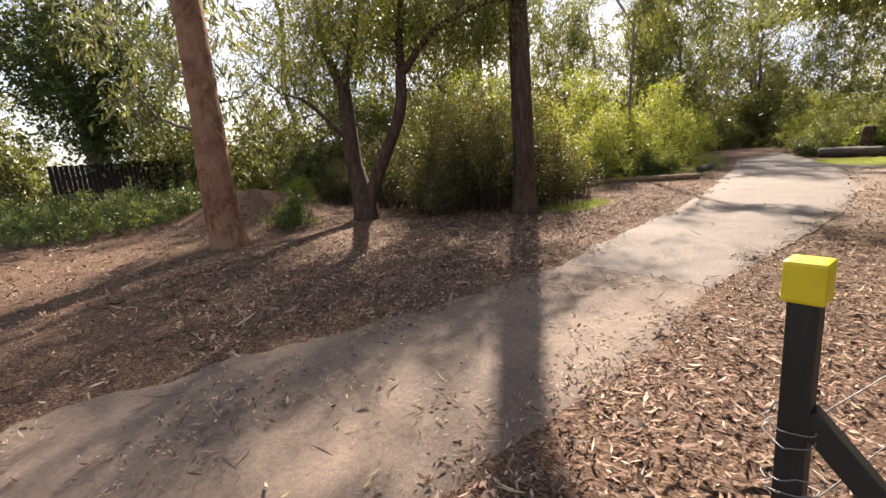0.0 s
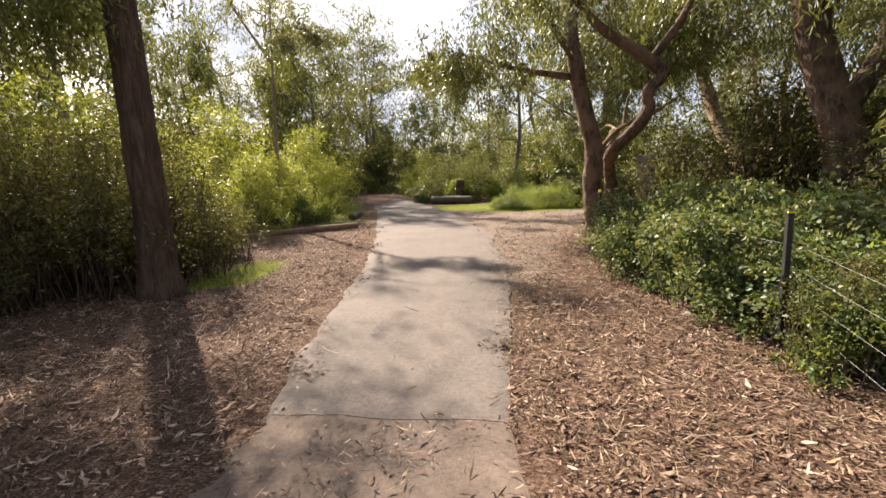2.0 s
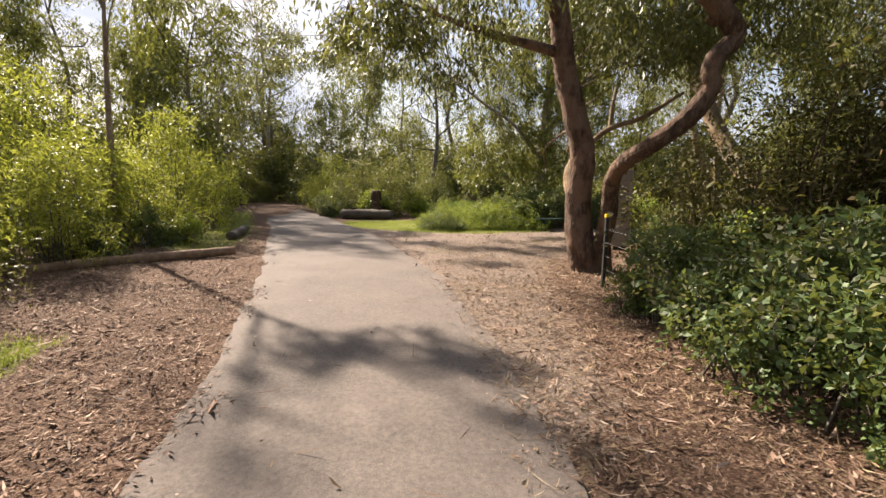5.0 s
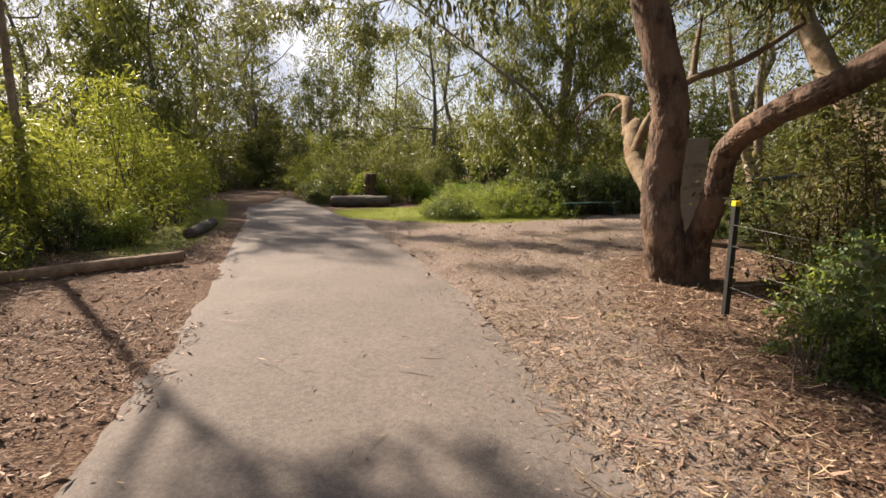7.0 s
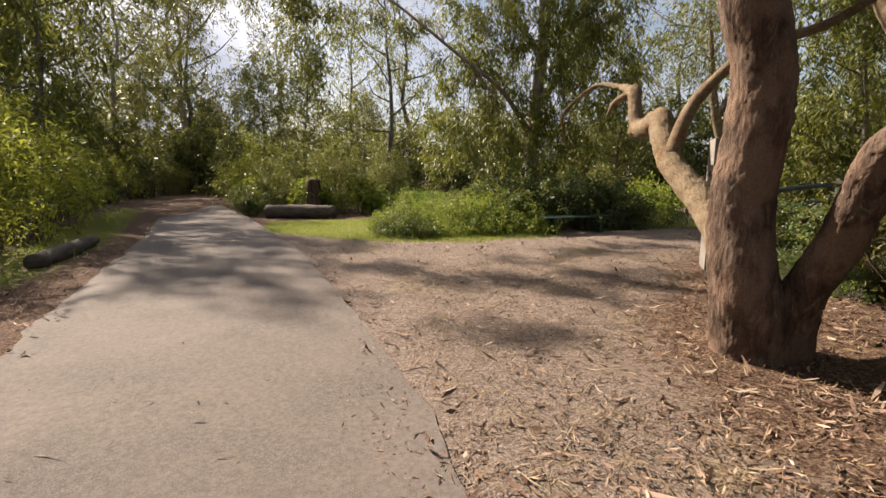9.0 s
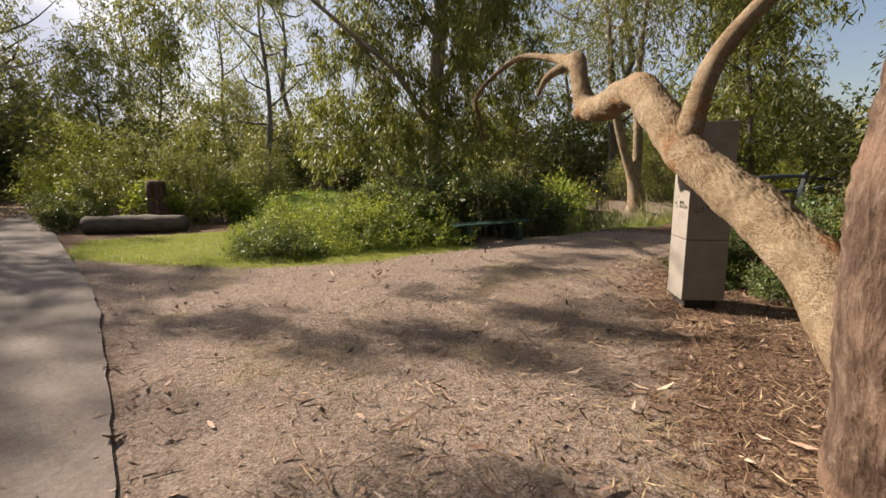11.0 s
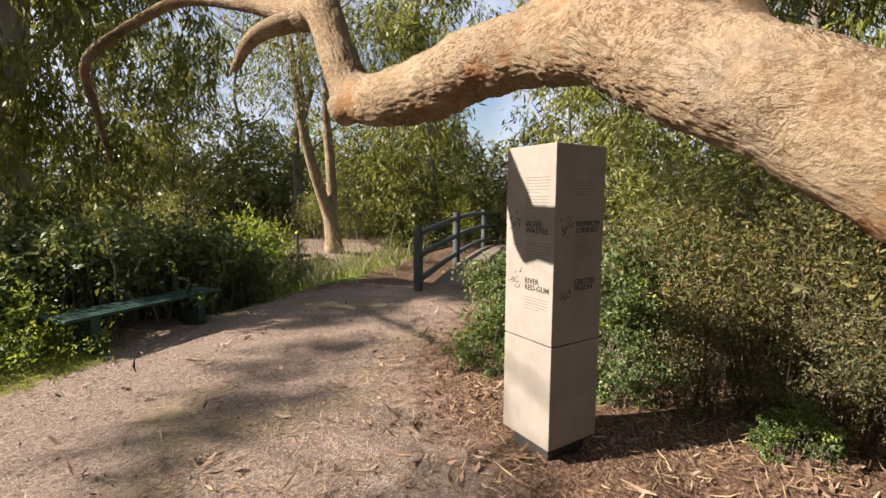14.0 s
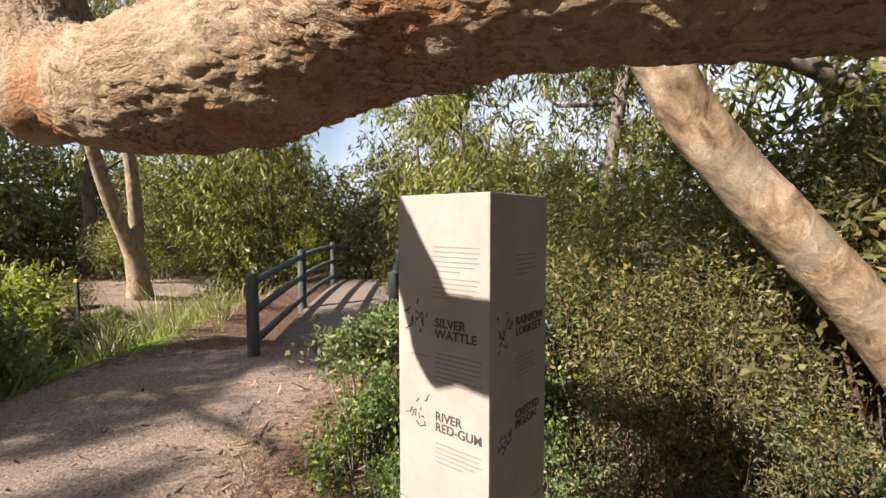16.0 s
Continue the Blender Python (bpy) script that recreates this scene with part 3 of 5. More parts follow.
def gum_model(seed, tall, bark, leaf, name="gum_tree", label="tall eucalyptus with a pale trunk and open drooping crown", dens=1.0):
    """A tall open gum for the woods round the place."""
    rng = np.random.default_rng(seed)
    lean = rng.normal(0, 0.09, 2)
    pts, walk_x, walk_y = [(0, 0, -0.3)], 0.0, 0.0
    for k in range(1, 9):
        z = tall * k / 8
        walk_x, walk_y = walk_x + rng.normal(0, tall * 0.016), walk_y + rng.normal(0, tall * 0.016)
        pts.append((lean[0] * z + walk_x, lean[1] * z + walk_y, z))
    r0 = tall * 0.0115
    stems = [("trunk", pts, [r0 * 1.4, r0, r0 * 0.9, r0 * 0.78, r0 * 0.62, r0 * 0.48, r0 * 0.34, r0 * 0.2, 0.02])]
    lobes = []
    for k in range(12):
        f = 0.2 + 0.78 * k / 12
        i = f * 8
        b = np.array(pts[int(i)]) * (1 - i % 1) + np.array(pts[min(8, int(i) + 1)]) * (i % 1)
        an = k * 2.4 + rng.uniform(-0.6, 0.6)
        L = tall * rng.uniform(0.13, 0.27) * (1.15 - 0.5 * f)
        e = b + np.array([math.cos(an) * L, math.sin(an) * L, L * rng.uniform(0.25, 0.9)])
        m = (b + e) / 2 + np.array([rng.normal(0, 0.1 * L), rng.normal(0, 0.1 * L), -0.1 * L])
        stems.append(("limb", [b, m, e], [r0 * 0.42 * (1.1 - f * 0.5), r0 * 0.28, 0.018]))
        s = tall * rng.uniform(0.06, 0.115)
        lobes.append((e, (s * 1.2, s * 1.2, s * 1.15)))
        lobes.append((m + np.array([rng.normal(0, 0.5), rng.normal(0, 0.5), 0.1]), (s * 0.8, s * 0.8, s * 0.9)))
    return grow_tree(name, (0, 0, 0), stems, bark, [(lobes, int(280 * dens), 16, 0.26, 0.31, 0.07, 0.55, leaf)], label, seed=seed, sides=8, step=0.8)


def place_at(x, y, turn=0.0, s=1.0, sz=None):
    z = float(height(np.array(x, float), np.array(y, float)))
    return Matrix.Translation((x, y, z - 0.02)) @ Matrix.Rotation(turn, 4, "Z") @ Matrix.Diagonal((s, s, sz or s, 1))


# leaning mottled trunk beside the walk
grow_tree("mottled_gum", (-5.95, 2.1, 0.1), [
    ("trunk", [(-5.93, 2.1, -0.15), (-5.95, 2.1, 0.2), (-6.02, 2.08, 0.9), (-6.15, 2.12, 2.4), (-6.42, 2.2, 4.3), (-6.8, 2.3, 7.0), (-7.1, 2.4, 10.0)], [0.44, 0.34, 0.30, 0.27, 0.25, 0.2, 0.1]),
    ("limb", [(-6.65, 2.25, 5.8), (-7.5, 1.6, 7.2), (-8.3, 1.2, 8.4)], [0.13, 0.09, 0.04]),
    ("limb", [(-6.8, 2.3, 7.0), (-6.0, 3.3, 8.3), (-5.3, 4.0, 9.2)], [0.12, 0.08, 0.04])],
    BARK_PINK, [([((-8.3, 1.2, 8.8), (1.8, 1.8, 1.0)), ((-5.3, 4.0, 9.4), (1.8, 1.8, 1.1)), ((-7.1, 2.4, 10.4), (2.0, 2.0, 1.3))], 360, 13, 0.28, 0.16, 0.03, 0.5, LEAF_GUM)],
    "leaning gum trunk with mottled pinkish-brown bark on leaf litter", seed=11)

# forked tree with two dark stems
grow_tree("forked_tree", (-6.35, 5.25, 0.05), [
    ("trunk", [(-6.35, 5.25, -0.15), (-6.4, 5.3, 0.5), (-6.7, 5.3, 1.3), (-6.95, 5.4, 2.4), (-7.15, 5.5, 3.4)], [0.34, 0.27, 0.2, 0.18, 0.15]),
    ("stem", [(-6.35, 5.25, 0.15), (-6.0, 5.5, 1.1), (-5.5, 5.9, 2.4), (-5.45, 6.0, 3.3)], [0.2, 0.15, 0.13, 0.12]),
    ("limb", [(-7.05, 5.45, 3.0), (-7.8, 5.4, 4.4), (-8.2, 5.5, 6.4)], [0.12, 0.1, 0.05]),
    ("limb", [(-7.1, 5.48, 3.2), (-6.8, 5.8, 4.6), (-6.7, 6.1, 6.8)], [0.12, 0.09, 0.05]),
    ("limb", [(-5.45, 6.0, 3.2), (-4.8, 6.5, 4.0), (-4.0, 7.2, 4.4), (-3.2, 7.6, 4.3)], [0.09, 0.07, 0.05, 0.02]),
    ("limb", [(-5.45, 6.0, 3.2), (-5.6, 6.2, 4.4), (-5.4, 6.6, 6.6)], [0.1, 0.08, 0.04]),
    ("limb", [(-6.8, 5.3, 1.9), (-7.9, 4.9, 2.9), (-8.7, 4.7, 3.2)], [0.07, 0.05, 0.02])],
    BARK_DARK, [([((-8.2, 5.5, 5.2), (1.6, 1.5, 1.9)), ((-6.7, 6.1, 5.4), (1.7, 1.6, 1.9)), ((-4.4, 6.9, 4.6), (1.6, 1.4, 1.3)), ((-5.4, 6.6, 5.4), (1.5, 1.4, 1.6)), ((-8.4, 4.7, 3.8), (1.1, 1.1, 0.9)), ((-3.8, 7.2, 4.4), (0.6, 0.6, 0.6)), ((-6.2, 5.2, 4.3), (1.3, 1.2, 0.9))], 1750, 16, 0.19, 0.12, 0.032, 0.55, LEAF_OLIVE)],
    "forked tree with two dark furrowed stems and fine drooping foliage", seed=12)

# straight dark trunk near the path
grow_tree("dark_trunk_tree", (-3.6, 7.75, 0.05), [
    ("trunk", [(-3.6, 7.75, -0.15), (-3.6, 7.75, 0.4), (-3.58, 7.75, 1.4), (-3.55, 7.7, 2.6), (-3.55, 7.7, 4.5), (-3.6, 7.8, 7.0), (-3.7, 7.8, 9.5)], [0.36, 0.28, 0.235, 0.22, 0.2, 0.15, 0.06]),
    ("limb", [(-3.55, 7.75, 5.9), (-2.4, 8.2, 7.4), (-1.2, 8.4, 7.8)], [0.06, 0.04, 0.015]),
    ("limb", [(-3.3, 7.8, 6.6), (-4.6, 7.2, 8.0), (-5.6, 7.0, 8.8)], [0.1, 0.07, 0.03]),
    ("limb", [(-3.55, 7.75, 5.0), (-4.4, 10.2, 5.7), (-4.3, 12.3, 6.1)], [0.022, 0.016, 0.006])],
    BARK_DARK, [([((-1.6, 8.4, 8.0), (1.3, 1.2, 0.8)), ((-5.2, 7.0, 8.6), (1.8, 1.7, 1.2)), ((-3.3, 7.8, 9.8), (1.8, 1.8, 1.2)), ((-4.8, 10.6, 6.0), (1.2, 1.2, 0.8)), ((-4.4, 6.0, 7.0), (1.8, 1.5, 1.0)), ((-2.8, 5.4, 7.6), (1.5, 1.3, 0.8)), ((-6.1, 9.4, 5.8), (1.6, 1.6, 1.2)), ((-4.7, 8.3, 4.7), (1.5, 1.3, 0.9)), ((-6.8, 8.4, 5.3), (1.8, 1.8, 1.2)), ((-4.2, 12.4, 6.0), (0.6, 0.4, 0.3))], 860, 18, 0.2, 0.13, 0.035, 0.5, LEAF_OLIVE)],
    "straight dark-barked tree rising from dense scrub", seed=13)

# twisted gum beside the clearing, with a stem that overhangs the path and a long low limb
grow_tree("twisted_gum", (4.0, 13.65, 0.0), [
    ("trunk", [(3.93, 13.65, -0.2), (3.87, 13.65, 0.08), (3.72, 13.65, 0.6), (3.67, 13.7, 1.18), (3.7, 13.64, 2.1), (3.54, 13.68, 2.8), (3.37, 13.72, 3.52), (3.2, 13.72, 4.6), (3.2, 14.2, 5.4), (3.2, 15.0, 6.1), (3.0, 16.2, 6.8)], [0.36, 0.28, 0.235, 0.215, 0.205, 0.2, 0.185, 0.16, 0.13, 0.1, 0.05]),
    ("stem", [(4.12, 13.62, -0.2), (4.12, 13.6, 0.12), (4.05, 13.47, 0.47), (4.03, 13.19, 1.0), (3.92, 12.88, 1.6), (3.77, 12.2, 1.87), (3.79, 11.5, 2.07), (4.03, 11.13, 2.35), (4.19, 10.95, 2.7), (4.14, 10.92, 2.82), (4.17, 10.89, 3.0), (4.36, 10.86, 3.26), (3.98, 10.73, 3.56), (3.25, 10.53, 3.99), (2.6, 10.1, 4.5)], [0.24, 0.19, 0.15, 0.125, 0.12, 0.108, 0.105, 0.105, 0.1, 0.1, 0.105, 0.11, 0.1, 0.08, 0.04]),
    ("branch", [(4.1, 10.9, 3.4), (4.7, 10.9, 4.2), (5.2, 11.2, 5.2)], [0.09, 0.06, 0.03]),
    ("branch", [(3.3, 13.72, 3.8), (2.5, 13.5, 3.9), (1.6, 13.4, 4.1), (0.6, 13.7, 4.5), (-0.4, 14.9, 4.8)], [0.1, 0.075, 0.05, 0.02, 0.006]),
    ("branch", [(3.26, 13.72, 4.2), (2.6, 13.0, 4.9), (2.0, 12.2, 5.4)], [0.1, 0.07, 0.03]),
    ("branch", [(3.2, 14.2, 5.3), (4.3, 14.9, 6.1), (5.2, 15.6, 6.9)], [0.1, 0.07, 0.03])],
    BARK_GUM, [([((1.3, 13.4, 4.1), (1.2, 1.0, 0.8)), ((1.9, 12.4, 5.2), (1.4, 1.2, 0.9)), ((-0.3, 12.6, 4.6), (0.45, 0.45, 0.55)), ((0.4, 13.6, 4.7), (0.8, 0.8, 0.7)), ((5.0, 13.2, 4.6), (1.4, 1.4, 1.1)), ((6.0, 12.4, 5.2), (1.4, 1.4, 1.2)), ((5.6, 14.6, 4.9), (1.3, 1.2, 1.0)), ((4.4, 15.0, 5.2), (1.4, 1.3, 1.0)), ((3.0, 16.2, 6.9), (1.6, 1.6, 1.0)), ((5.2, 15.6, 7.0), (1.7, 1.6, 1.0)), ((2.7, 9.9, 4.9), (1.2, 1.1, 0.6)), ((5.2, 11.2, 5.3), (1.2, 1.2, 0.8)), ((3.3, 15.3, 4.7), (1.2, 0.7, 0.6)), ((4.4, 14.5, 4.5), (1.1, 0.8, 0.6)), ((5.5, 13.9, 4.2), (1.1, 0.9, 0.7))], 2000, 15, 0.18, 0.14, 0.034, 0.75, LEAF_GUM),
                ([((-0.2, 14.9, 4.6), (0.9, 0.45, 0.35)), ((0.6, 14.4, 4.4), (0.7, 0.4, 0.3)), ((-0.6, 15.8, 4.6), (0.6, 0.4, 0.3)), ((0.5, 13.5, 4.3), (0.6, 0.4, 0.3))], 190, 15, 0.13, 0.15, 0.036, 0.6, LEAF_GUM)],
    "twisted gum with peeling orange-brown bark and two stems", seed=14, sides=64, step=0.04, rough=0.12, freq=2.2, relief=0.02)

LIMB = [(3.74, 13.68, 0.3), (3.8, 13.85, 0.68), (3.88, 14.15, 1.0), (3.92, 14.55, 1.28), (3.97, 15.0, 1.58), (4.15, 15.4, 1.89), (4.4, 15.8, 2.09), (4.6, 16.2, 2.11), (4.74, 16.6, 2.07), (4.87, 16.99, 2.12), (4.91, 17.16, 2.38), (5.0, 17.36, 2.68), (5.15, 17.65, 2.74), (5.2, 18.15, 2.9), (5.12, 18.75, 3.02), (4.92, 19.1, 2.84), (4.66, 19.2, 2.53), (4.73, 19.25, 2.2), (4.83, 19.3, 1.83)]
LIMB_R = [0.15, 0.16, 0.142, 0.127, 0.122, 0.13, 0.128, 0.128, 0.13, 0.115, 0.095, 0.1, 0.085, 0.04, 0.032, 0.027, 0.024, 0.018, 0.008]


def build_limb():
    root = [o for o in scene.objects if o.name == "twisted_gum"][0]
    base = np.array(root.location)
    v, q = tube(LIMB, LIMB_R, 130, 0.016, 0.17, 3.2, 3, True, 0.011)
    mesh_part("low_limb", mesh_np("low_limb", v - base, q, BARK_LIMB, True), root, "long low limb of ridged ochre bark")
    for pts, rad, sd in (([(3.97, 14.98, 1.62), (4.08, 14.98, 1.95), (4.25, 14.95, 2.25), (4.65, 14.8, 2.65), (5.2, 14.5, 2.85), (5.9, 14.3, 3.3)], [0.085, 0.066, 0.06, 0.055, 0.048, 0.03], 4),
                         ([(4.7, 14.8, 2.68), (4.75, 14.85, 3.1), (4.9, 15.0, 3.6)], [0.05, 0.04, 0.02], 5),
                         ([(5.15, 17.65, 2.72), (5.0, 17.9, 2.6), (4.95, 18.05, 2.4)], [0.07, 0.05, 0.025], 6),
                         ([(4.85, 16.92, 2.1), (4.865, 17.06, 2.07), (4.87, 17.12, 2.05)], [0.11, 0.1, 0.085], 7)):
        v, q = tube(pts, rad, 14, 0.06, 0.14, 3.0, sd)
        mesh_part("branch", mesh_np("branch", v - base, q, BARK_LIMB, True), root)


build_limb()

# thin sapling on the left verge
grow_tree("sapling", (-6.28, 17.10, 0.05), [
    ("trunk", [(-6.28, 17.10, -0.1), (-6.33, 17.10, 1.5), (-6.23, 17.05, 3.5), (-6.03, 16.95, 6.0), (-5.88, 17.00, 9.0)], [0.10, 0.08, 0.06, 0.035, 0.012]),
    ("limb", [(-6.08, 17.00, 5.5), (-6.78, 16.60, 6.8), (-7.18, 16.30, 7.6)], [0.05, 0.035, 0.015]),
    ("limb", [(-6.2, 17.05, 4.2), (-5.6, 16.5, 5.4), (-4.5, 16.0, 6.0)], [0.02, 0.014, 0.006])],
    BARK_TAN, [([((-5.88, 17.00, 9.0), (1.0, 1.0, 0.9)), ((-7.08, 16.30, 7.8), (0.8, 0.8, 0.6))], 90, 12, 0.25, 0.14, 0.03, 0.5, LEAF_GUM),
               ([((-4.7, 16.0, 5.9), (0.9, 0.35, 0.3)), ((-3.9, 15.4, 5.9), (0.7, 0.3, 0.25)), ((-5.4, 15.6, 5.8), (0.6, 0.3, 0.25))], 110, 15, 0.13, 0.15, 0.036, 0.6, LEAF_GUM)],
    "slender sapling with a thin reddish-brown trunk", seed=15)

# big gum behind the right-hand bush: two stems
grow_tree("broad_gum", (7.2, 10.2, 0.0), [
    ("trunk", [(7.3, 10.1, -0.2), (7.2, 10.2, 0.6), (7.05, 10.25, 1.9), (6.75, 10.5, 3.2), (6.5, 10.6, 4.6), (6.3, 10.7, 7.0), (6.1, 10.7, 10.0)], [0.42, 0.34, 0.3, 0.27, 0.24, 0.18, 0.08]),
    ("stem", [(7.0, 10.3, 2.3), (7.6, 10.6, 3.0), (8.2, 11.0, 4.0), (8.7, 11.2, 6.5), (9.0, 11.3, 9.0)], [0.2, 0.18, 0.16, 0.13, 0.06]),
    ("limb", [(6.5, 10.6, 5.0), (5.6, 9.8, 6.6), (5.0, 9.2, 7.4)], [0.12, 0.08, 0.04])],
    BARK_GUM, [([((5.0, 9.2, 7.8), (1.6, 1.6, 1.0)), ((6.1, 10.7, 10.0), (2.2, 2.2, 1.5)), ((9.0, 11.3, 9.2), (2.2, 2.2, 1.5)), ((7.5, 12.5, 7.5), (1.8, 1.8, 1.2)), ((6.4, 8.8, 4.8), (1.8, 1.6, 1.2)), ((7.8, 9.2, 4.2), (1.6, 1.6, 1.4)), ((8.6, 7.2, 4.8), (1.9, 1.9, 1.6)), ((6.0, 7.0, 5.8), (1.6, 1.6, 1.0)), ((9.4, 9.2, 6.2), (1.9, 1.9, 1.4))], 1500, 16, 0.24, 0.16, 0.03, 0.5, LEAF_GUM)],
    "broad gum with a smooth tan trunk and pale side stem", seed=16)

# leaning trunk beyond the pillar
grow_tree("slanting_gum", (7.47, 12.85, 0.0), [
    ("trunk", [(7.5, 12.75, -0.2), (7.4, 13.15, 0.5), (7.3, 13.68, 1.2), (7.15, 14.76, 2.35), (7.05, 15.28, 3.2), (6.95, 16.0, 4.6), (7.0, 17.0, 6.5), (7.1, 18.0, 8.0)], [0.24, 0.2, 0.185, 0.17, 0.16, 0.14, 0.1, 0.05]),
    ("limb", [(6.97, 15.8, 4.3), (7.9, 15.6, 5.4), (8.8, 15.3, 6.2)], [0.1, 0.07, 0.03]),
    ("limb", [(7.0, 16.6, 5.8), (6.0, 17.2, 6.6), (5.2, 17.8, 7.0)], [0.08, 0.06, 0.03])],
    BARK_SMOOTH, [([((8.8, 15.3, 6.5), (1.6, 1.6, 1.0)), ((5.2, 17.8, 7.2), (1.5, 1.5, 0.9)), ((7.1, 18.0, 8.2), (1.8, 1.8, 1.2)), ((6.4, 18.4, 6.0), (1.9, 1.7, 0.9)), ((8.0, 18.8, 6.4), (1.9, 1.7, 1.0)), ((5.2, 19.2, 6.6), (1.4, 1.3, 0.8)), ((7.8, 15.4, 5.2), (1.5, 1.2, 0.9)), ((6.4, 16.6, 5.5), (1.3, 1.1, 0.8)), ((9.6, 14.6, 4.7), (1.5, 1.3, 1.1))], 1500, 16, 0.2, 0.15, 0.034, 0.75, LEAF_GUM)],
    "slanting gum trunk with smooth grey and tan patches", seed=17, sides=30, step=0.06, relief=0.006)

# pale gum with a bare crooked bough
grow_tree("pale_gum", (10.9, 10.2, 0.0), [
    ("trunk", [(10.95, 10.1, -0.2), (10.9, 10.3, 1.2), (10.75, 10.9, 2.5), (10.6, 11.6, 3.4), (10.55, 12.4, 3.85), (10.45, 13.1, 3.95), (10.3, 13.9, 4.1)], [0.22, 0.18, 0.15, 0.13, 0.11, 0.08, 0.03]),
    ("limb", [(10.55, 12.3, 3.85), (10.6, 12.4, 4.5), (10.8, 12.6, 5.6)], [0.07, 0.05, 0.02]),
    ("limb", [(10.8, 10.8, 2.4), (11.3, 10.9, 4.5), (11.6, 11.2, 7.5)], [0.12, 0.1, 0.04])],
    BARK_PALE, [([((11.6, 11.2, 7.6), (1.7, 1.7, 1.2)), ((10.8, 12.8, 6.0), (1.2, 1.2, 0.8))], 220, 16, 0.2, 0.15, 0.034, 0.7, LEAF_GUM)],
    "pale smooth gum with a bare crooked bough", seed=22)

# forked gum on the far bank
grow_tree("bank_gum", (14.8, 25.9, -0.2), [
    ("trunk", [(14.85, 25.9, -0.4), (14.8, 25.9, 0.2), (14.75, 25.95, 0.9), (14.5, 26.0, 1.5), (14.0, 26.0, 2.7), (13.6, 26.0, 4.0), (13.2, 26.0, 6.5)], [0.36, 0.28, 0.25, 0.19, 0.17, 0.15, 0.06]),
    ("stem", [(14.75, 25.95, 0.8), (14.85, 25.95, 1.6), (14.75, 25.9, 2.8), (14.6, 25.9, 4.5), (14.8, 25.9, 7.0)], [0.2, 0.18, 0.16, 0.13, 0.05])],
    BARK_SMOOTH, [([((13.2, 26.0, 6.6), (2.0, 2.0, 1.4)), ((14.8, 25.9, 7.2), (2.0, 2.0, 1.4)), ((12.6, 25.4, 5.0), (1.3, 1.3, 0.9))], 420, 15, 0.3, 0.18, 0.035, 0.55, LEAF_GUM)],
    "forked gum with smooth pinkish-grey stems on the far bank", seed=18)

# large drooping gum behind the bench
grow_tree("drooping_gum", (6.4, 24.8, -0.1), [
    ("trunk", [(6.4, 24.8, -0.4), (6.3, 24.8, 0.8), (6.2, 24.9, 2.5), (6.5, 25.0, 5.0), (6.6, 25.1, 8.0), (6.6, 25.2, 12.0)], [0.3, 0.24, 0.22, 0.19, 0.15, 0.06]),
    ("limb", [(6.3, 24.9, 2.4), (5.0, 24.2, 3.8), (3.6, 23.6, 4.6), (2.0, 23.2, 5.6), (0.4, 22.8, 6.5), (-1.2, 22.2, 6.9)], [0.12, 0.06, 0.045, 0.032, 0.022, 0.01]),
    ("limb", [(6.4, 25.0, 3.5), (7.2, 23.8, 5.0), (8.0, 23.0, 5.8)], [0.13, 0.1, 0.04]),
    ("limb", [(6.5, 25.0, 5.0), (5.4, 25.6, 6.8), (4.6, 26.0, 8.0)], [0.12, 0.09, 0.04]),
    ("limb", [(0.4, 22.8, 6.4), (-1.0, 23.4, 6.3), (-2.6, 22.9, 6.2), (-4.4, 23.7, 6.1)], [0.03, 0.024, 0.018, 0.008]),
    ("limb", [(-1.2, 22.2, 6.8), (-2.2, 21.7, 6.4), (-3.3, 20.7, 6.1)], [0.014, 0.012, 0.006]),
    ("limb", [(6.6, 25.1, 6.5), (7.6, 25.3, 8.0), (8.6, 25.4, 9.2)], [0.12, 0.09, 0.04])],
    BARK_PALE, [([((4.0, 24.9, 4.1), (1.4, 1.2, 1.4)), ((5.4, 24.6, 3.3), (1.5, 1.1, 1.5)), ((7.2, 23.2, 4.4), (1.5, 1.3, 1.7)), ((6.6, 24.2, 2.4), (1.6, 1.2, 1.2)), ((4.6, 26.0, 7.6), (1.8, 1.8, 1.6)), ((8.6, 25.4, 8.6), (1.8, 1.8, 1.6)), ((6.6, 25.2, 11.6), (1.9, 1.9, 1.6)), ((6.2, 24.0, 6.2), (1.8, 1.5, 1.5)), ((4.9, 25.2, 5.4), (1.4, 1.1, 1.1)), ((7.9, 23.6, 6.3), (1.3, 1.2, 1.2)), ((3.4, 24.4, 2.6), (0.9, 0.9, 1.0))], 2300, 17, 0.15, 0.19, 0.04, 0.8, LEAF_OLIVE),
                ([((-4.2, 23.8, 6.0), (0.9, 0.35, 0.3)), ((-2.7, 22.6, 6.0), (0.9, 0.4, 0.3)), ((-2.0, 21.9, 6.0), (0.7, 0.35, 0.3)), ((-3.1, 20.7, 6.0), (0.8, 0.35, 0.3)), ((-1.6, 23.8, 6.0), (1.0, 0.3, 0.3)), ((-0.8, 22.5, 6.1), (0.8, 0.3, 0.3)), ((-0.2, 24.4, 6.0), (0.9, 0.3, 0.3)), ((1.0, 24.9, 6.0), (0.9, 0.35, 0.3)), ((2.5, 25.6, 6.0), (0.9, 0.4, 0.3)), ((-0.45, 21.8, 5.5), (0.5, 0.45, 0.6))], 470, 15, 0.13, 0.15, 0.036, 0.6, LEAF_GUM)],
    "large gum with a curtain of drooping olive foliage", seed=19)

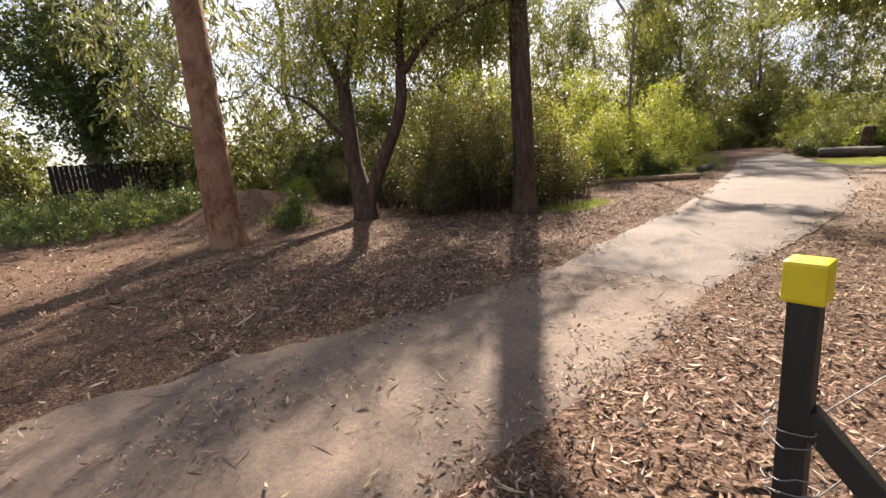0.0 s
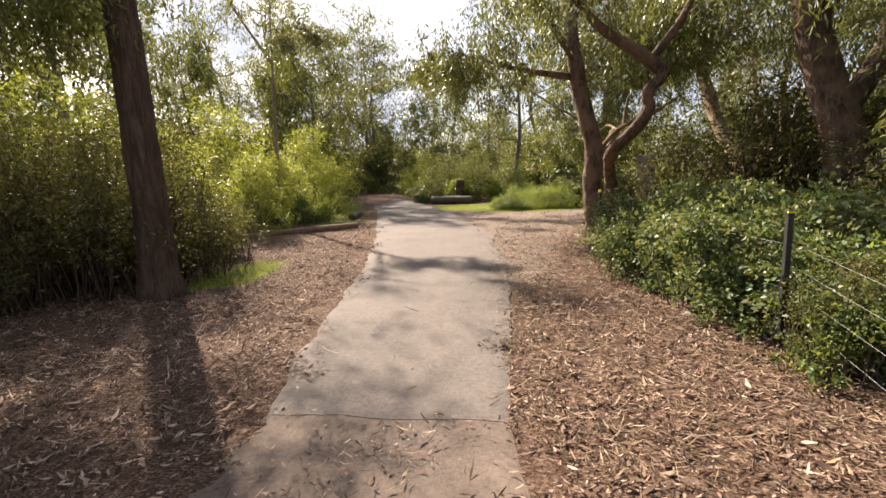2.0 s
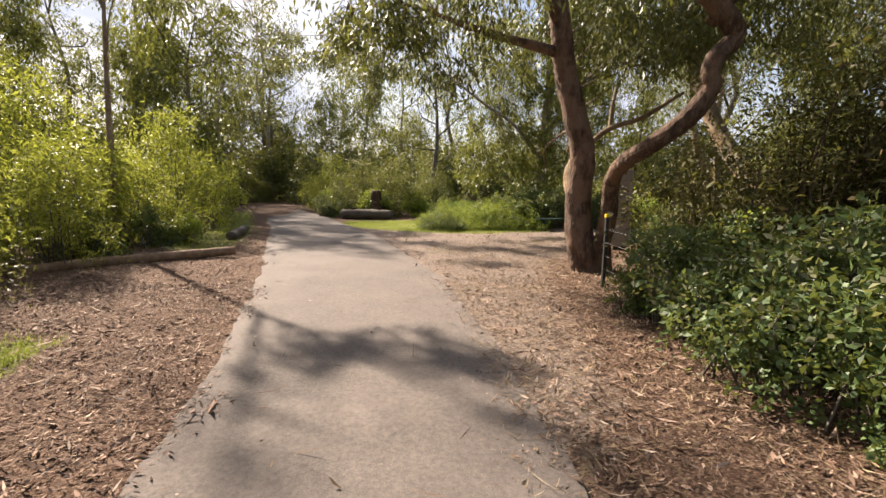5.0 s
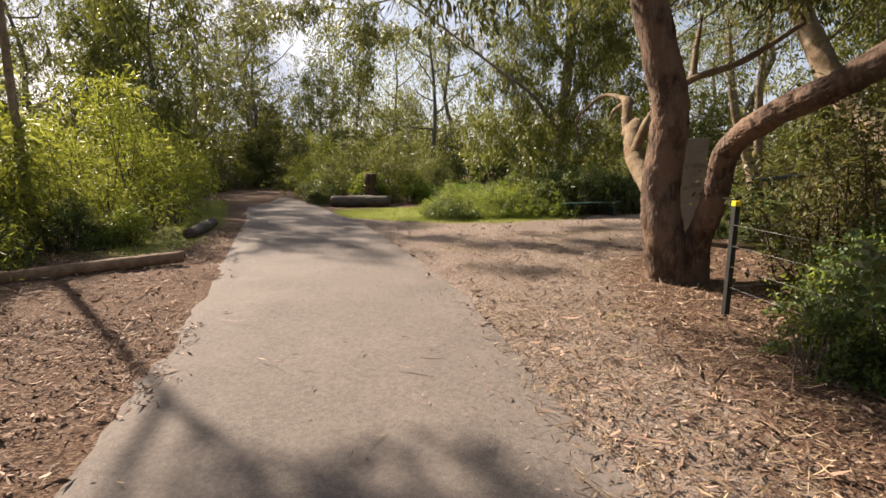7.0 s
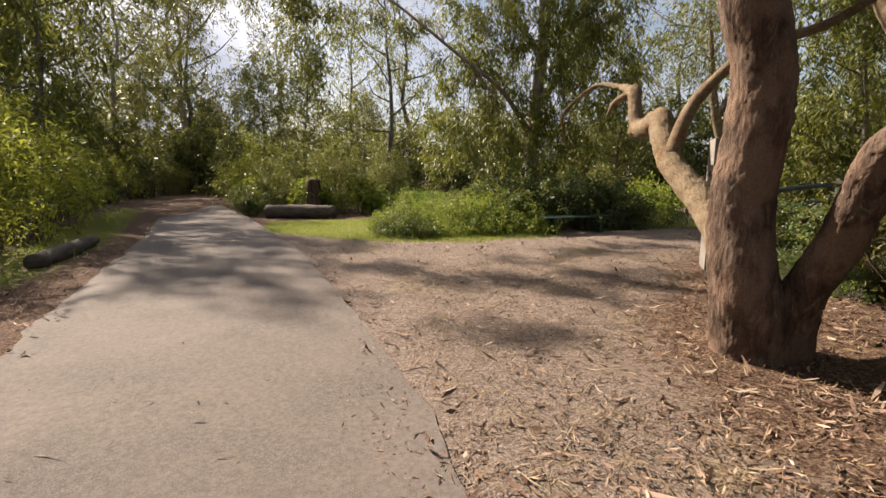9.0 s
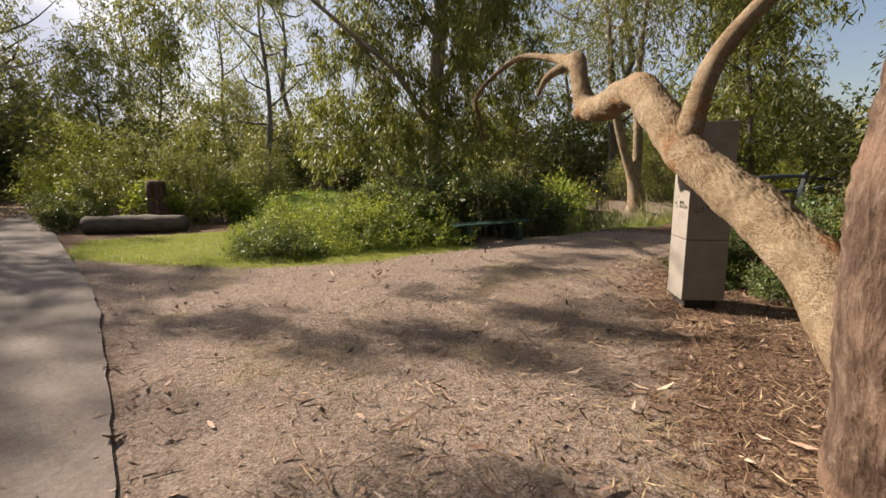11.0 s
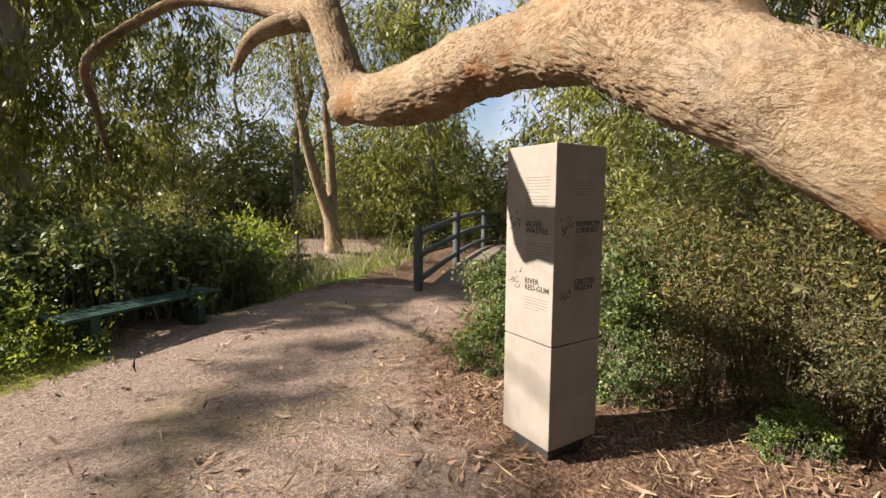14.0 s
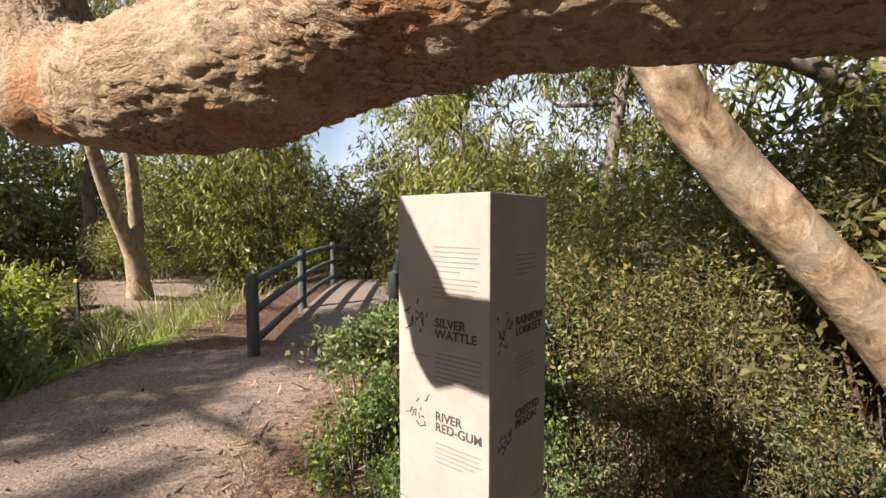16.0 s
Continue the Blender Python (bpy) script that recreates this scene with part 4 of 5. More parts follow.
# woods all round: four tall models, then copies
MODELS = [gum_model(31, 14.0, BARK_PALE, LEAF_GUM), gum_model(32, 17.0, BARK_GREY, LEAF_OLIVE, label="tall eucalyptus with a grey trunk and open drooping crown"),
          gum_model(33, 11.0, BARK_PALE, LEAF_GREY, label="eucalyptus with a slim pale trunk and grey-green crown"), gum_model(34, 9.0, BARK_GREY, LEAF_OLIVE, label="bushy eucalyptus with dense olive foliage", dens=1.3)]
WOOD = [(-10.5, 45, 0), (-13.5, 31.0, 3), (-15.5, 36, 3), (-21, 46, 1), (-17.5, 42.5, 1), (-13, 52, 1), (-16.5, 54.5, 0), (-20.5, 37.5, 1), (-22, 10.5, 1), (-27, 15, 1), (-24, 4.6, 3), (-11.5, 47.5, 1), (-9.4, 28.2, 3), (-3.5, 44, 3), (-4.6, 40, 3), (-6.5, 54, 0), (1.5, 55, 3), (5.5, 53, 1), (11.5, 46, 0), (12.5, 37, 3), 
        (-19.0, 23.5, 3), (-16.5, 16, 3), (-17.0, 28, 3), (-15.0, 18, 0), (-17.5, 12.5, 3), (18.0, 31, 1), (20.5, 26.0, 3), (23, 20, 3), (17.5, 16.8, 3), (18.5, 13.0, 1),
        (12.0, 11.0, 3), (10.5, 7.0, 3), (15.0, 8.0, 1), (9.5, 2.0, 0), (20, 13, 3), (25, 29, 0), (16.5, 38, 3), (22, 40, 1), (0, 64, 1), (-18, 52, 3), (-25, 38, 0), (-23, 24, 3),
        (31, 32, 1), (31, 20, 3), (28, 10, 1), (6, -6, 1), (-6, -8, 3), (-15, -7, 1), (0, -16, 1), (-14.5, 3.8, 2), (-30, -6, 2), (-38, 2, 0), (-34, -14, 1)]
rg = np.random.default_rng(77)
for x, y, k in WOOD:
    s = rg.uniform(0.85, 1.2)
    copy_thing(MODELS[k], place_at(x, y, rg.uniform(0, 6.28), s, s * rg.uniform(0.9, 1.1)))["group"] = "trees of the surrounding wood"
for k, (x, y) in enumerate(((-13.5, 41), (3.0, 46), (-20, 32), (17.5, 23))):
    MODELS[k].matrix_basis = place_at(x, y, k)
    MODELS[k]["group"] = "trees of the surrounding wood"


# ---------- shrubs ----------
def bush_lobes(rng, w, d, h, n):
    """Many overlapping lobes that make an uneven, domed bush."""
    out = []
    for k in range(n):
        a, r = k * 2.4 + rng.uniform(-0.4, 0.4), math.sqrt(rng.random())
        x, y = w * 0.78 * r * math.cos(a), d * 0.78 * r * math.sin(a)
        top = h * (1.0 - 0.45 * r * r) * rng.uniform(0.72, 1.05)
        s = rng.uniform(0.24, 0.38)
        zc = top * rng.uniform(0.25, 0.82)
        out.append(((x, y, zc), (w * s, d * s, max(0.15 * h, min(zc, top - zc) * 0.9))))
    return out


def bush_model(name, seed, w, d, h, mat, label, **kw):
    return shrub(name, (0, 0, 0), bush_lobes(np.random.default_rng(seed), w, d, h, 20), mat, label, seed, **kw)


WATTLE = [bush_model("wattle_bush", 41, 1.9, 1.9, 3.8, LEAF_YELLOW, "tall feathery wattle bush with sunlit yellow-green foliage", clumps=420, per=19, spread=0.13, ln=0.14, wd=0.03, droop=0.2, extra=LEAF_OLIVE),
          bush_model("wattle_bush", 42, 1.7, 1.7, 3.2, LEAF_OLIVE, "feathery olive-green bush with fine drooping leaves", clumps=400, per=19, spread=0.13, ln=0.12, wd=0.026, droop=0.2, extra=LEAF_GREY)]
THICKET = [bush_model("understorey_tree", 48, 2.4, 2.4, 7.0, LEAF_OLIVE, "dense understorey tree leafy down to the ground", clumps=290, per=15, spread=0.22, ln=0.29, wd=0.09, droop=0.35, extra=LEAF_GREY, stem=BARK_DARK),
           bush_model("understorey_tree", 49, 2.6, 2.2, 5.5, LEAF_GUM, "shadowy understorey tree with dull green foliage", clumps=290, per=15, spread=0.22, ln=0.29, wd=0.09, droop=0.35, extra=LEAF_DARK, stem=BARK_DARK)]
DARKB = [bush_model("leafy_bush", 43, 1.1, 1.1, 1.5, LEAF_DARK, "dense dark green bush with small leaves", clumps=290, per=17, spread=0.07, ln=0.07, wd=0.042, extra=LEAF_GREY),
         bush_model("leafy_bush", 44, 0.9, 0.9, 1.2, LEAF_DARK, "low dense green bush with small glossy leaves", clumps=270, per=19, spread=0.065, ln=0.064, wd=0.038, extra=LEAF_BRIGHT)]
SCRUB = [bush_model("scrub_bush", 45, 1.3, 1.2, 2.7, LEAF_SCRUB, "straggly olive scrub with dark twiggy stems", clumps=340, per=14, spread=0.10, ln=0.07, wd=0.024, extra=LEAF_DRY, stem=BARK_DARK),
         bush_model("scrub_bush", 46, 1.2, 1.2, 2.1, LEAF_SCRUB_GREY, "grey-green twiggy scrub bush with dry leaves", clumps=330, per=14, spread=0.10, ln=0.066, wd=0.022, extra=LEAF_DRY, stem=BARK_DARK)]
BROAD = [bush_model("broadleaf_bush", 47, 0.9, 0.9, 1.7, LEAF_BRIGHT, "bright green broad-leaved bush in sunlight", clumps=150, per=16, spread=0.14, ln=0.15, wd=0.055, extra=LEAF_OLIVE)]
SPOTS = {  # models, then x, y, scale and model
    "wattle": (WATTLE, [(-8.2, 16.8, 1.35, 0), (-6.7, 20.6, 1.15, 0), (-9.2, 13.6, 1.4, 0), (-8.2, 24.0, 1.2, 0), (-7.0, 12.0, 1.1, 0), (-9.8, 27.6, 1.1, 1), (-11.2, 33, 1.1, 0), (-8.8, 10.4, 1.3, 0), (-6.2, 14.4, 0.75, 0), (-6.9, 17.4, 0.85, 0),
                        (-2.2, 29.6, 1.0, 1), (0.3, 28.8, 1.05, 1), (-3.6, 32.0, 1.0, 0), (1.5, 31.0, 1.0, 1), (9.6, 26.4, 0.8, 1), (17.5, 28, 1.1, 1), (19.5, 24.6, 1.0, 0), (11.6, 13.4, 1.5, 1), (10.0, 12.0, 1.3, 1), (12.6, 16.0, 1.4, 1), (9.8, 14.6, 0.9, 1)]),
    "thicket": (THICKET, [(-13.5, 39, 1.2, 0), (-5.8, 40, 1.1, 1), (-2.5, 40, 1.0, 0), (8.6, 46, 1.2, 1), (4.0, 50, 1.2, 0), (10.5, 40, 1.1, 1), (12.0, 33.5, 1.0, 1), (17.5, 33, 1.1, 1), (21, 28.6, 1.0, 0), (23.5, 24, 1.0, 1), (22.5, 17.5, 0.9, 0), (18.5, 20.0, 0.75, 1), (10.2, 10.4, 1.1, 1), (8.6, 8.0, 0.9, 1), (9.4, 6.4, 1.1, 0), (12.0, 6.0, 1.1, 1), (8.6, 4.4, 0.85, 0), (-12.5, 22.0, 0.65, 0), (-13.0, 28.5, 0.8, 1), (-11.6, 17.6, 0.6, 1), (-12.0, 12.4, 0.6, 0), (-16, 9.5, 1.0, 0), (-16, 34, 1.2, 1), (-9.6, 45.5, 1.2, 0), (-12.5, 52, 1.3, 1), (27, 27, 1.2, 1), (27, 18, 1.2, 0), (12.5, 9.5, 1.0, 0), (13.4, 13.2, 0.95, 1), (-13.4, 9.6, 1.0, 0), (-12.0, 7.2, 0.55, 1), (16.5, 23.6, 0.6, 1), (-1, 46, 1.1, 1), (20, 36, 1.3, 0), (30, 40, 1.6, 1), (0, 70, 2.0, 0), (-25, 60, 2.0, 1), (15, 60, 2.0, 1), (-30, 30, 1.8, 0), (38, 25, 1.8, 0), (-18.5, 15.5, 1.0, 1), (-21, 19, 1.2, 0), (-26, -2, 1.0, 1), (-30, 6, 1.3, 0), (-24, 9, 1.0, 1), (-36, -6, 1.3, 1), (-15.2, 5.2, 0.55, 0), (7, 58, 1.8, 0), (24, 50, 2.0, 0), (34, 14, 1.8, 1), (-20, 44, 1.8, 0), (-14, 60, 2.0, 1), (-19, 28, 1.4, 0), (-19.0, 4.6, 0.85, 1), (-18.4, 7.4, 0.95, 0), (-13.0, 6.6, 0.5, 1), (26, 34, 1.6, 0), (33, 33, 1.8, 1)]),
    "dark": (DARKB, [(3.85, 10.2, 0.95, 0), (3.7, 8.7, 0.95, 0), (3.9, 7.2, 0.9, 0), (5.2, 9.6, 1.1, 0), (5.2, 8.0, 1.1, 0), (4.6, 6.0, 0.85, 1), (5.0, 11.3, 1.0, 1), (6.2, 6.4, 1.2, 0), (4.3, 11.6, 0.7, 1), (5.3, 12.2, 0.8, 1), (5.2, 4.9, 0.8, 1), (4.15, 5.2, 0.62, 1), (4.9, 3.7, 0.8, 0), (4.0, 9.4, 0.7, 1), (3.6, 7.9, 0.6, 1), (3.4, 10.9, 0.5, 1), (4.2, 6.5, 0.85, 0), (4.5, 5.5, 0.8, 0), (4.5, 8.6, 1.15, 0), (4.6, 7.3, 1.1, 0), (7.0, 14.1, 0.5, 0),
                     (-6.9, 3.8, 0.7, 1), (7.95, 17.0, 0.85, 0), (9.2, 17.3, 0.75, 0), (7.4, 15.8, 0.75, 1), (8.4, 16.1, 1.0, 0), (9.6, 17.2, 0.8, 1), (-5.6, 17.2, 0.9, 1), (-6.0, 15.6, 0.75, 1), (4.1, 25.2, 0.9, 0), (8.2, 24.0, 1.0, 0), (7.2, 23.6, 1.0, 0), (-3.2, 28.0, 0.8, 0), (5.1, 24.6, 0.9, 0), (4.9, 22.4, 1.1, 0), (5.7, 22.1, 1.15, 0), (6.6, 22.0, 1.2, 0), (7.4, 22.1, 1.1, 0), (6.1, 23.3, 1.3, 0), (6.3, 14.7, 0.33, 1), (6.75, 15.8, 0.38, 0), (8.2, 22.4, 0.5, 0), (9.4, 22.7, 0.42, 1), (10.7, 23.3, 0.5, 0), (11.9, 24.0, 0.45, 0), (7.05, 16.9, 0.6, 1), (6.6, 16.6, 0.4, 1), (10.8, 17.3, 0.7, 0)]),
    "scrub": (SCRUB, [(-4.9, 7.6, 1.15, 0), (-4.4, 9.0, 1.1, 0), (-6.0, 8.4, 1.25, 0), (-5.3, 6.7, 0.75, 1), (-4.4, 10.2, 0.8, 0), (-7.6, 7.2, 1.1, 1), (-7.8, 9.0, 1.2, 0), (-9.6, 6.4, 0.9, 1), (-10.4, 8.4, 0.9, 0), (9.0, 14.2, 1.1, 1), (9.2, 12.4, 1.2, 0), (10.4, 14.8, 1.2, 1), (7.3, 12.2, 0.9, 1), (10.2, 16.0, 1.0, 1), (6.7, 11.9, 0.9, 0), (8.8, 9.2, 1.2, 0), (6.9, 8.6, 1.1, 1), (7.6, 6.2, 1.2, 0), (6.8, 4.2, 1.1, 1), (11.9, 16.6, 1.0, 1), (12.4, 25.4, 0.6, 1), (7.9, 14.3, 0.7, 1), (6.9, 15.2, 0.5, 1), (7.5, 14.7, 0.7, 0), (6.7, 14.5, 0.5, 1), (7.9, 15.3, 0.8, 0), (8.3, 13.2, 0.8, 0), (5.7, 3.4, 0.6, 1), (4.3, 6.5, 0.5, 1), (4.0, 5.4, 0.42, 0), (4.6, 4.4, 0.5, 1), (5.9, 10.6, 0.7, 1), (5.0, 7.0, 0.6, 0), (-5.2, 10.9, 0.8, 1), (13.2, 15.4, 1.35, 0), (14.6, 17.9, 1.1, 0), (7.6, 7.6, 1.2, 0), (8.4, 11.2, 1.6, 0), (5.2, 12.4, 0.75, 0), (5.7, 12.7, 1.2, 0), (6.5, 11.8, 1.7, 0), (7.1, 12.2, 1.6, 0), (-6.0, 10.6, 1.3, 0), (-5.7, 7.5, 1.25, 0), (-4.6, 8.4, 1.2, 0), (-7.2, 11.0, 1.3, 0)]),
    "broad": (BROAD, [(9.9, 24.0, 1.0, 0), (8.9, 23.2, 0.8, 0), (-3.1, 29.4, 0.9, 0), (1.0, 27.6, 0.9, 0), (-5.1, 17.8, 0.5, 0), (11.4, 25.4, 0.9, 0), (-0.8, 27.9, 1.0, 0), (-9.7, 5.0, 0.5, 0), (4.0, 21.9, 0.55, 0), (4.6, 22.2, 0.6, 0), (3.3, 21.7, 0.5, 0), (3.9, 22.8, 0.7, 0)]),
}
rg = np.random.default_rng(88)
for key, (models, spots) in SPOTS.items():
    for x, y, s, k in spots:
        c = copy_thing(models[k], place_at(x, y, rg.uniform(0, 6.28), s, s * rg.uniform(0.9, 1.1)))
        c["group"] = "bushes along the walk"
    for k, mdl in enumerate(models):
        mdl.matrix_basis = place_at(-14.0 + 3 * k, 20.5 + 3.5 * len(key), 1.0, 1.0)
        mdl["group"] = "bushes along the walk"

# ivy-clad tree and bare tree by the far fence
grow_tree("ivy_tree", (-20.5, 1.2, 0.2), [
    ("trunk", [(-20.5, 1.2, 0.0), (-20.5, 1.2, 2.0), (-20.9, 0.9, 4.5), (-21.6, 0.3, 7.5), (-22.2, -0.2, 11)], [0.5, 0.42, 0.36, 0.28, 0.1]),
    ("limb", [(-20.8, 1.0, 4.0), (-20.2, 2.0, 6.5), (-20.0, 2.5, 10)], [0.25, 0.2, 0.08]),
    ("limb", [(-21.0, 0.8, 5.0), (-20.8, -1.2, 7.0), (-20.6, -2.6, 10)], [0.2, 0.14, 0.05]),
    ("limb", [(-21.6, 0.3, 7.5), (-22.6, 1.2, 9.5), (-23.0, 1.8, 12)], [0.15, 0.1, 0.04])],
    BARK_GREY, [([((-20.0, 0.8, 5.2), (1.8, 1.9, 3.2)), ((-19.8, 2.6, 4.4), (1.7, 1.8, 3.0)), ((-20.2, -0.3, 6.6), (1.2, 1.2, 2.0)), ((-20.2, 2.0, 7.8), (1.6, 1.7, 2.0)), ((-20.4, 1.4, 3.4), (1.1, 1.0, 1.8))], 950, 16, 0.28, 0.2, 0.11, 0.2, LEAF_DARK)],
    "bare-branched tree wrapped in dark ivy", seed=21)


# ---------- built things ----------
def cylinder(r0, r1, a, b, sides=14, bevel=0.0):
    """A round bar from a to b."""
    a, b = Vector(a), Vector(b)
    bm = bmesh.new()
    bmesh.ops.create_cone(bm, cap_ends=True, segments=sides, radius1=r0, radius2=r1, depth=(b - a).length)
    if bevel:
        caps = [e for e in bm.edges if len(e.link_faces) == 2 and any(len(f.verts) > 4 for f in e.link_faces)]
        bmesh.ops.bevel(bm, geom=caps, offset=bevel, segments=2, affect="EDGES")
    turn = (b - a).to_track_quat("Z", "Y").to_matrix().to_4x4()
    bmesh.ops.transform(bm, matrix=Matrix.Translation((a + b) / 2) @ turn, verts=bm.verts)
    return bm


def build_pillar():
    s = 0.41
    root = thing("information_pillar", (5.41, 16.07, 0), "square stone information pillar with engraved plant names beside gravel", "pillar")
    root.rotation_euler = (0, 0, radians(-30))
    # local x runs along the shaded face, local y along the sunlit face, from the shared corner
    part("plinth", box(s - 0.1, s - 0.1, 0.2, Matrix.Translation((s / 2, s / 2, 0.02)), 0.006), STONE_DARK, root, "recessed dark plinth")
    part("lower_block", box(s, s, 0.625, Matrix.Translation((s / 2, s / 2, 0.42)), 0.006), STONE, root)
    part("upper_block", box(s, s, 1.155, Matrix.Translation((s / 2, s / 2, 1.317)), 0.006), STONE, root)

    def lettering(text, face, u, z, size, mat):
        cu = bpy.data.curves.new("lettering", "FONT")
        cu.body, cu.size, cu.space_line, cu.extrude, cu.offset = text, size, 0.85, 0.0008, 0.0005
        tmp = bpy.data.objects.new("lettering", cu)
        scene.collection.objects.link(tmp)
        me = bpy.data.meshes.new_from_object(tmp.evaluated_get(bpy.context.evaluated_depsgraph_get()))
        bpy.data.objects.remove(tmp)
        me.materials.clear()
        me.materials.append(mat)
        ob = mesh_part("lettering", me, root, "dark engraved capitals")
        if face == "lit":
            ob.matrix_basis = Matrix.Translation((-0.0015, s - u, z)) @ pose(0, 0, 0, 90, 0, -90)
        else:
            ob.matrix_basis = Matrix.Translation((u, -0.0015, z)) @ pose(0, 0, 0, 90, 0, 0)

    def bars(face, u, z, widths, mat, th=0.005, gap=0.017):
        bm = bmesh.new()
        for i, w in enumerate(widths):
            zc = z - i * gap
            if face == "lit":
                m = Matrix.Translation((0, s - u - w / 2, zc)) @ Matrix.Diagonal((0.002, w, th, 1))
            else:
                m = Matrix.Translation((u + w / 2, 0, zc)) @ Matrix.Diagonal((w, 0.002, th, 1))
            bmesh.ops.create_cube(bm, size=1.0, matrix=m)
        part("text_lines", bm, mat, root, "faint engraved lines of small text")

    def sprig(face, u, z, w, h, seed):
        rng = np.random.default_rng(seed)
        bm = bmesh.new()
        for _ in range(18):
            a, b = rng.uniform(0, w), rng.normal(0, h * 0.35)
            m = Matrix.Translation((0, s - u - a, z + b) if face == "lit" else (u + a, 0, z + b))
            m = m @ Matrix.Rotation(rng.uniform(0, 3), 4, "X" if face == "lit" else "Y")
            dims = (0.002, rng.uniform(0.01, 0.028), rng.uniform(0.003, 0.007)) if face == "lit" else (rng.uniform(0.01, 0.028), 0.002, rng.uniform(0.003, 0.007))
            bmesh.ops.create_cube(bm, size=1.0, matrix=m @ Matrix.Diagonal((*dims, 1)))
        part("drawing", bm, INK, root, "small engraved plant drawing")

    lettering("SILVER\nWATTLE", "lit", 0.18, 1.425, 0.046, INK)
    lettering("RIVER\nRED-GUM", "lit", 0.18, 1.085, 0.046, INK)
    lettering("RAINBOW\nLORIKEET", "shade", 0.17, 1.43, 0.044, INK)
    lettering("CRESTED\nPIGEON", "shade", 0.17, 1.09, 0.044, INK)
    bars("lit", 0.17, 1.71, (0.2, 0.2, 0.19, 0.2, 0.18, 0.12), INK_FAINT, 0.004)
    bars("lit", 0.17, 1.60, (0.2, 0.19, 0.2, 0.17, 0.1), INK_FAINT, 0.004)
    bars("lit", 0.18, 1.33, (0.2, 0.19, 0.2, 0.2, 0.17, 0.2, 0.14), INK_FAINT, 0.004)
    bars("lit", 0.06, 1.31, (0.09,), INK_FAINT, 0.004)
    bars("lit", 0.18, 1.0, (0.2, 0.19, 0.2, 0.17, 0.12), INK_FAINT, 0.004)
    bars("shade", 0.17, 1.31, (0.15, 0.15, 0.14, 0.15, 0.1), INK_FAINT, 0.004)
    bars("shade", 0.17, 1.68, (0.15, 0.15, 0.14, 0.15, 0.1), INK_FAINT, 0.004)
    sprig("lit", 0.04, 1.44, 0.11, 0.09, 1)
    sprig("lit", 0.04, 1.09, 0.11, 0.09, 2)
    sprig("shade", 0.05, 1.43, 0.10, 0.08, 3)
    sprig("shade", 0.05, 1.03, 0.10, 0.05, 4)


build_pillar()


def build_bridge():
    root = thing("footbridge", (9.6, 19.45, 0), "timber footbridge with dark round rails and grey deck boards", "bridge")
    ang = math.atan2(2.05, 9.2)
    root.rotation_euler = (0, 0, ang)
    posts = [0.0, 2.85, 6.5, 9.4]
    length = 9.8

    def deck_z(x):
        return 0.17 * math.sin(math.pi * min(max(x / 9.0, 0), 1)) - 0.02 - 0.01 * max(0, x - 7)

    for side in (0.0, -1.9):
        for k, x in enumerate(posts):
            z = deck_z(x)
            part("post", cylinder(0.085, 0.08, (x, side, z - 0.5), (x, side, z + 1.13), 16, 0.012), RAIL, root, smooth=False)
        for hz in (1.0, 0.6, 0.18):
            for a, b in zip(posts[:-1], posts[1:]):
                pts = [(a + (b - a) * t / 6, side + (0.0 if side else 0.0), deck_z(a + (b - a) * t / 6) + hz) for t in range(7)]
                v, q = tube(pts, [0.055] * 7, 12, 0.4, 0.02, 4.0, 1)
                mesh_part("rail", mesh_np("rail", v, q, RAIL, True), root)
    for side in (-0.13, -1.77):
        v, q = tube([(x, side, deck_z(x) - 0.17) for x in (0, 2.4, 4.8, 7.2, 9.6)], [0.1] * 5, 6, 0.6, 0.02, 2, 2)
        mesh_part("bearer", mesh_np("bearer", v, q, RAIL), root)
    x = 0.0
    plank = box(0.138, 1.78, 0.045, None, 0.004)
    me = bpy.data.meshes.new("plank")
    plank.to_mesh(me)
    plank.free()
    me.materials.append(DECK)
    while x < length:
        ob = mesh_part("plank", me, root)
        slope = (deck_z(x + 0.1) - deck_z(x - 0.1)) / 0.2
        ob.matrix_basis = Matrix.Translation((x + 0.05, -0.95, deck_z(x) - 0.035)) @ Matrix.Rotation(-math.atan(slope), 4, "Y")
        x += 0.146


build_bridge()


def capped_post(x, y, h, w, lean=(0, 0)):
    root = thing("fence_post", (x, y, 0), "black plastic fence post with a yellow cap", "fence post", "posts of the wire fence")
    top = (lean[0] * h, lean[1] * h, h)
    bm = box(w, w, h + 0.3, Matrix.Translation((0, 0, (h - 0.3) / 2)), w * 0.08)
    sh = Matrix.Identity(4)
    sh[0][2], sh[1][2] = lean
    bmesh.ops.transform(bm, matrix=sh, verts=bm.verts)
    part("post", bm, BLACK_POST, root)
    bm = box(w * 1.18, w * 1.18, w * 1.0, Matrix.Translation((top[0], top[1], h - w * 0.42)), w * 0.14)
    part("cap", bm, YELLOW, root, "yellow plastic cap")
    return root


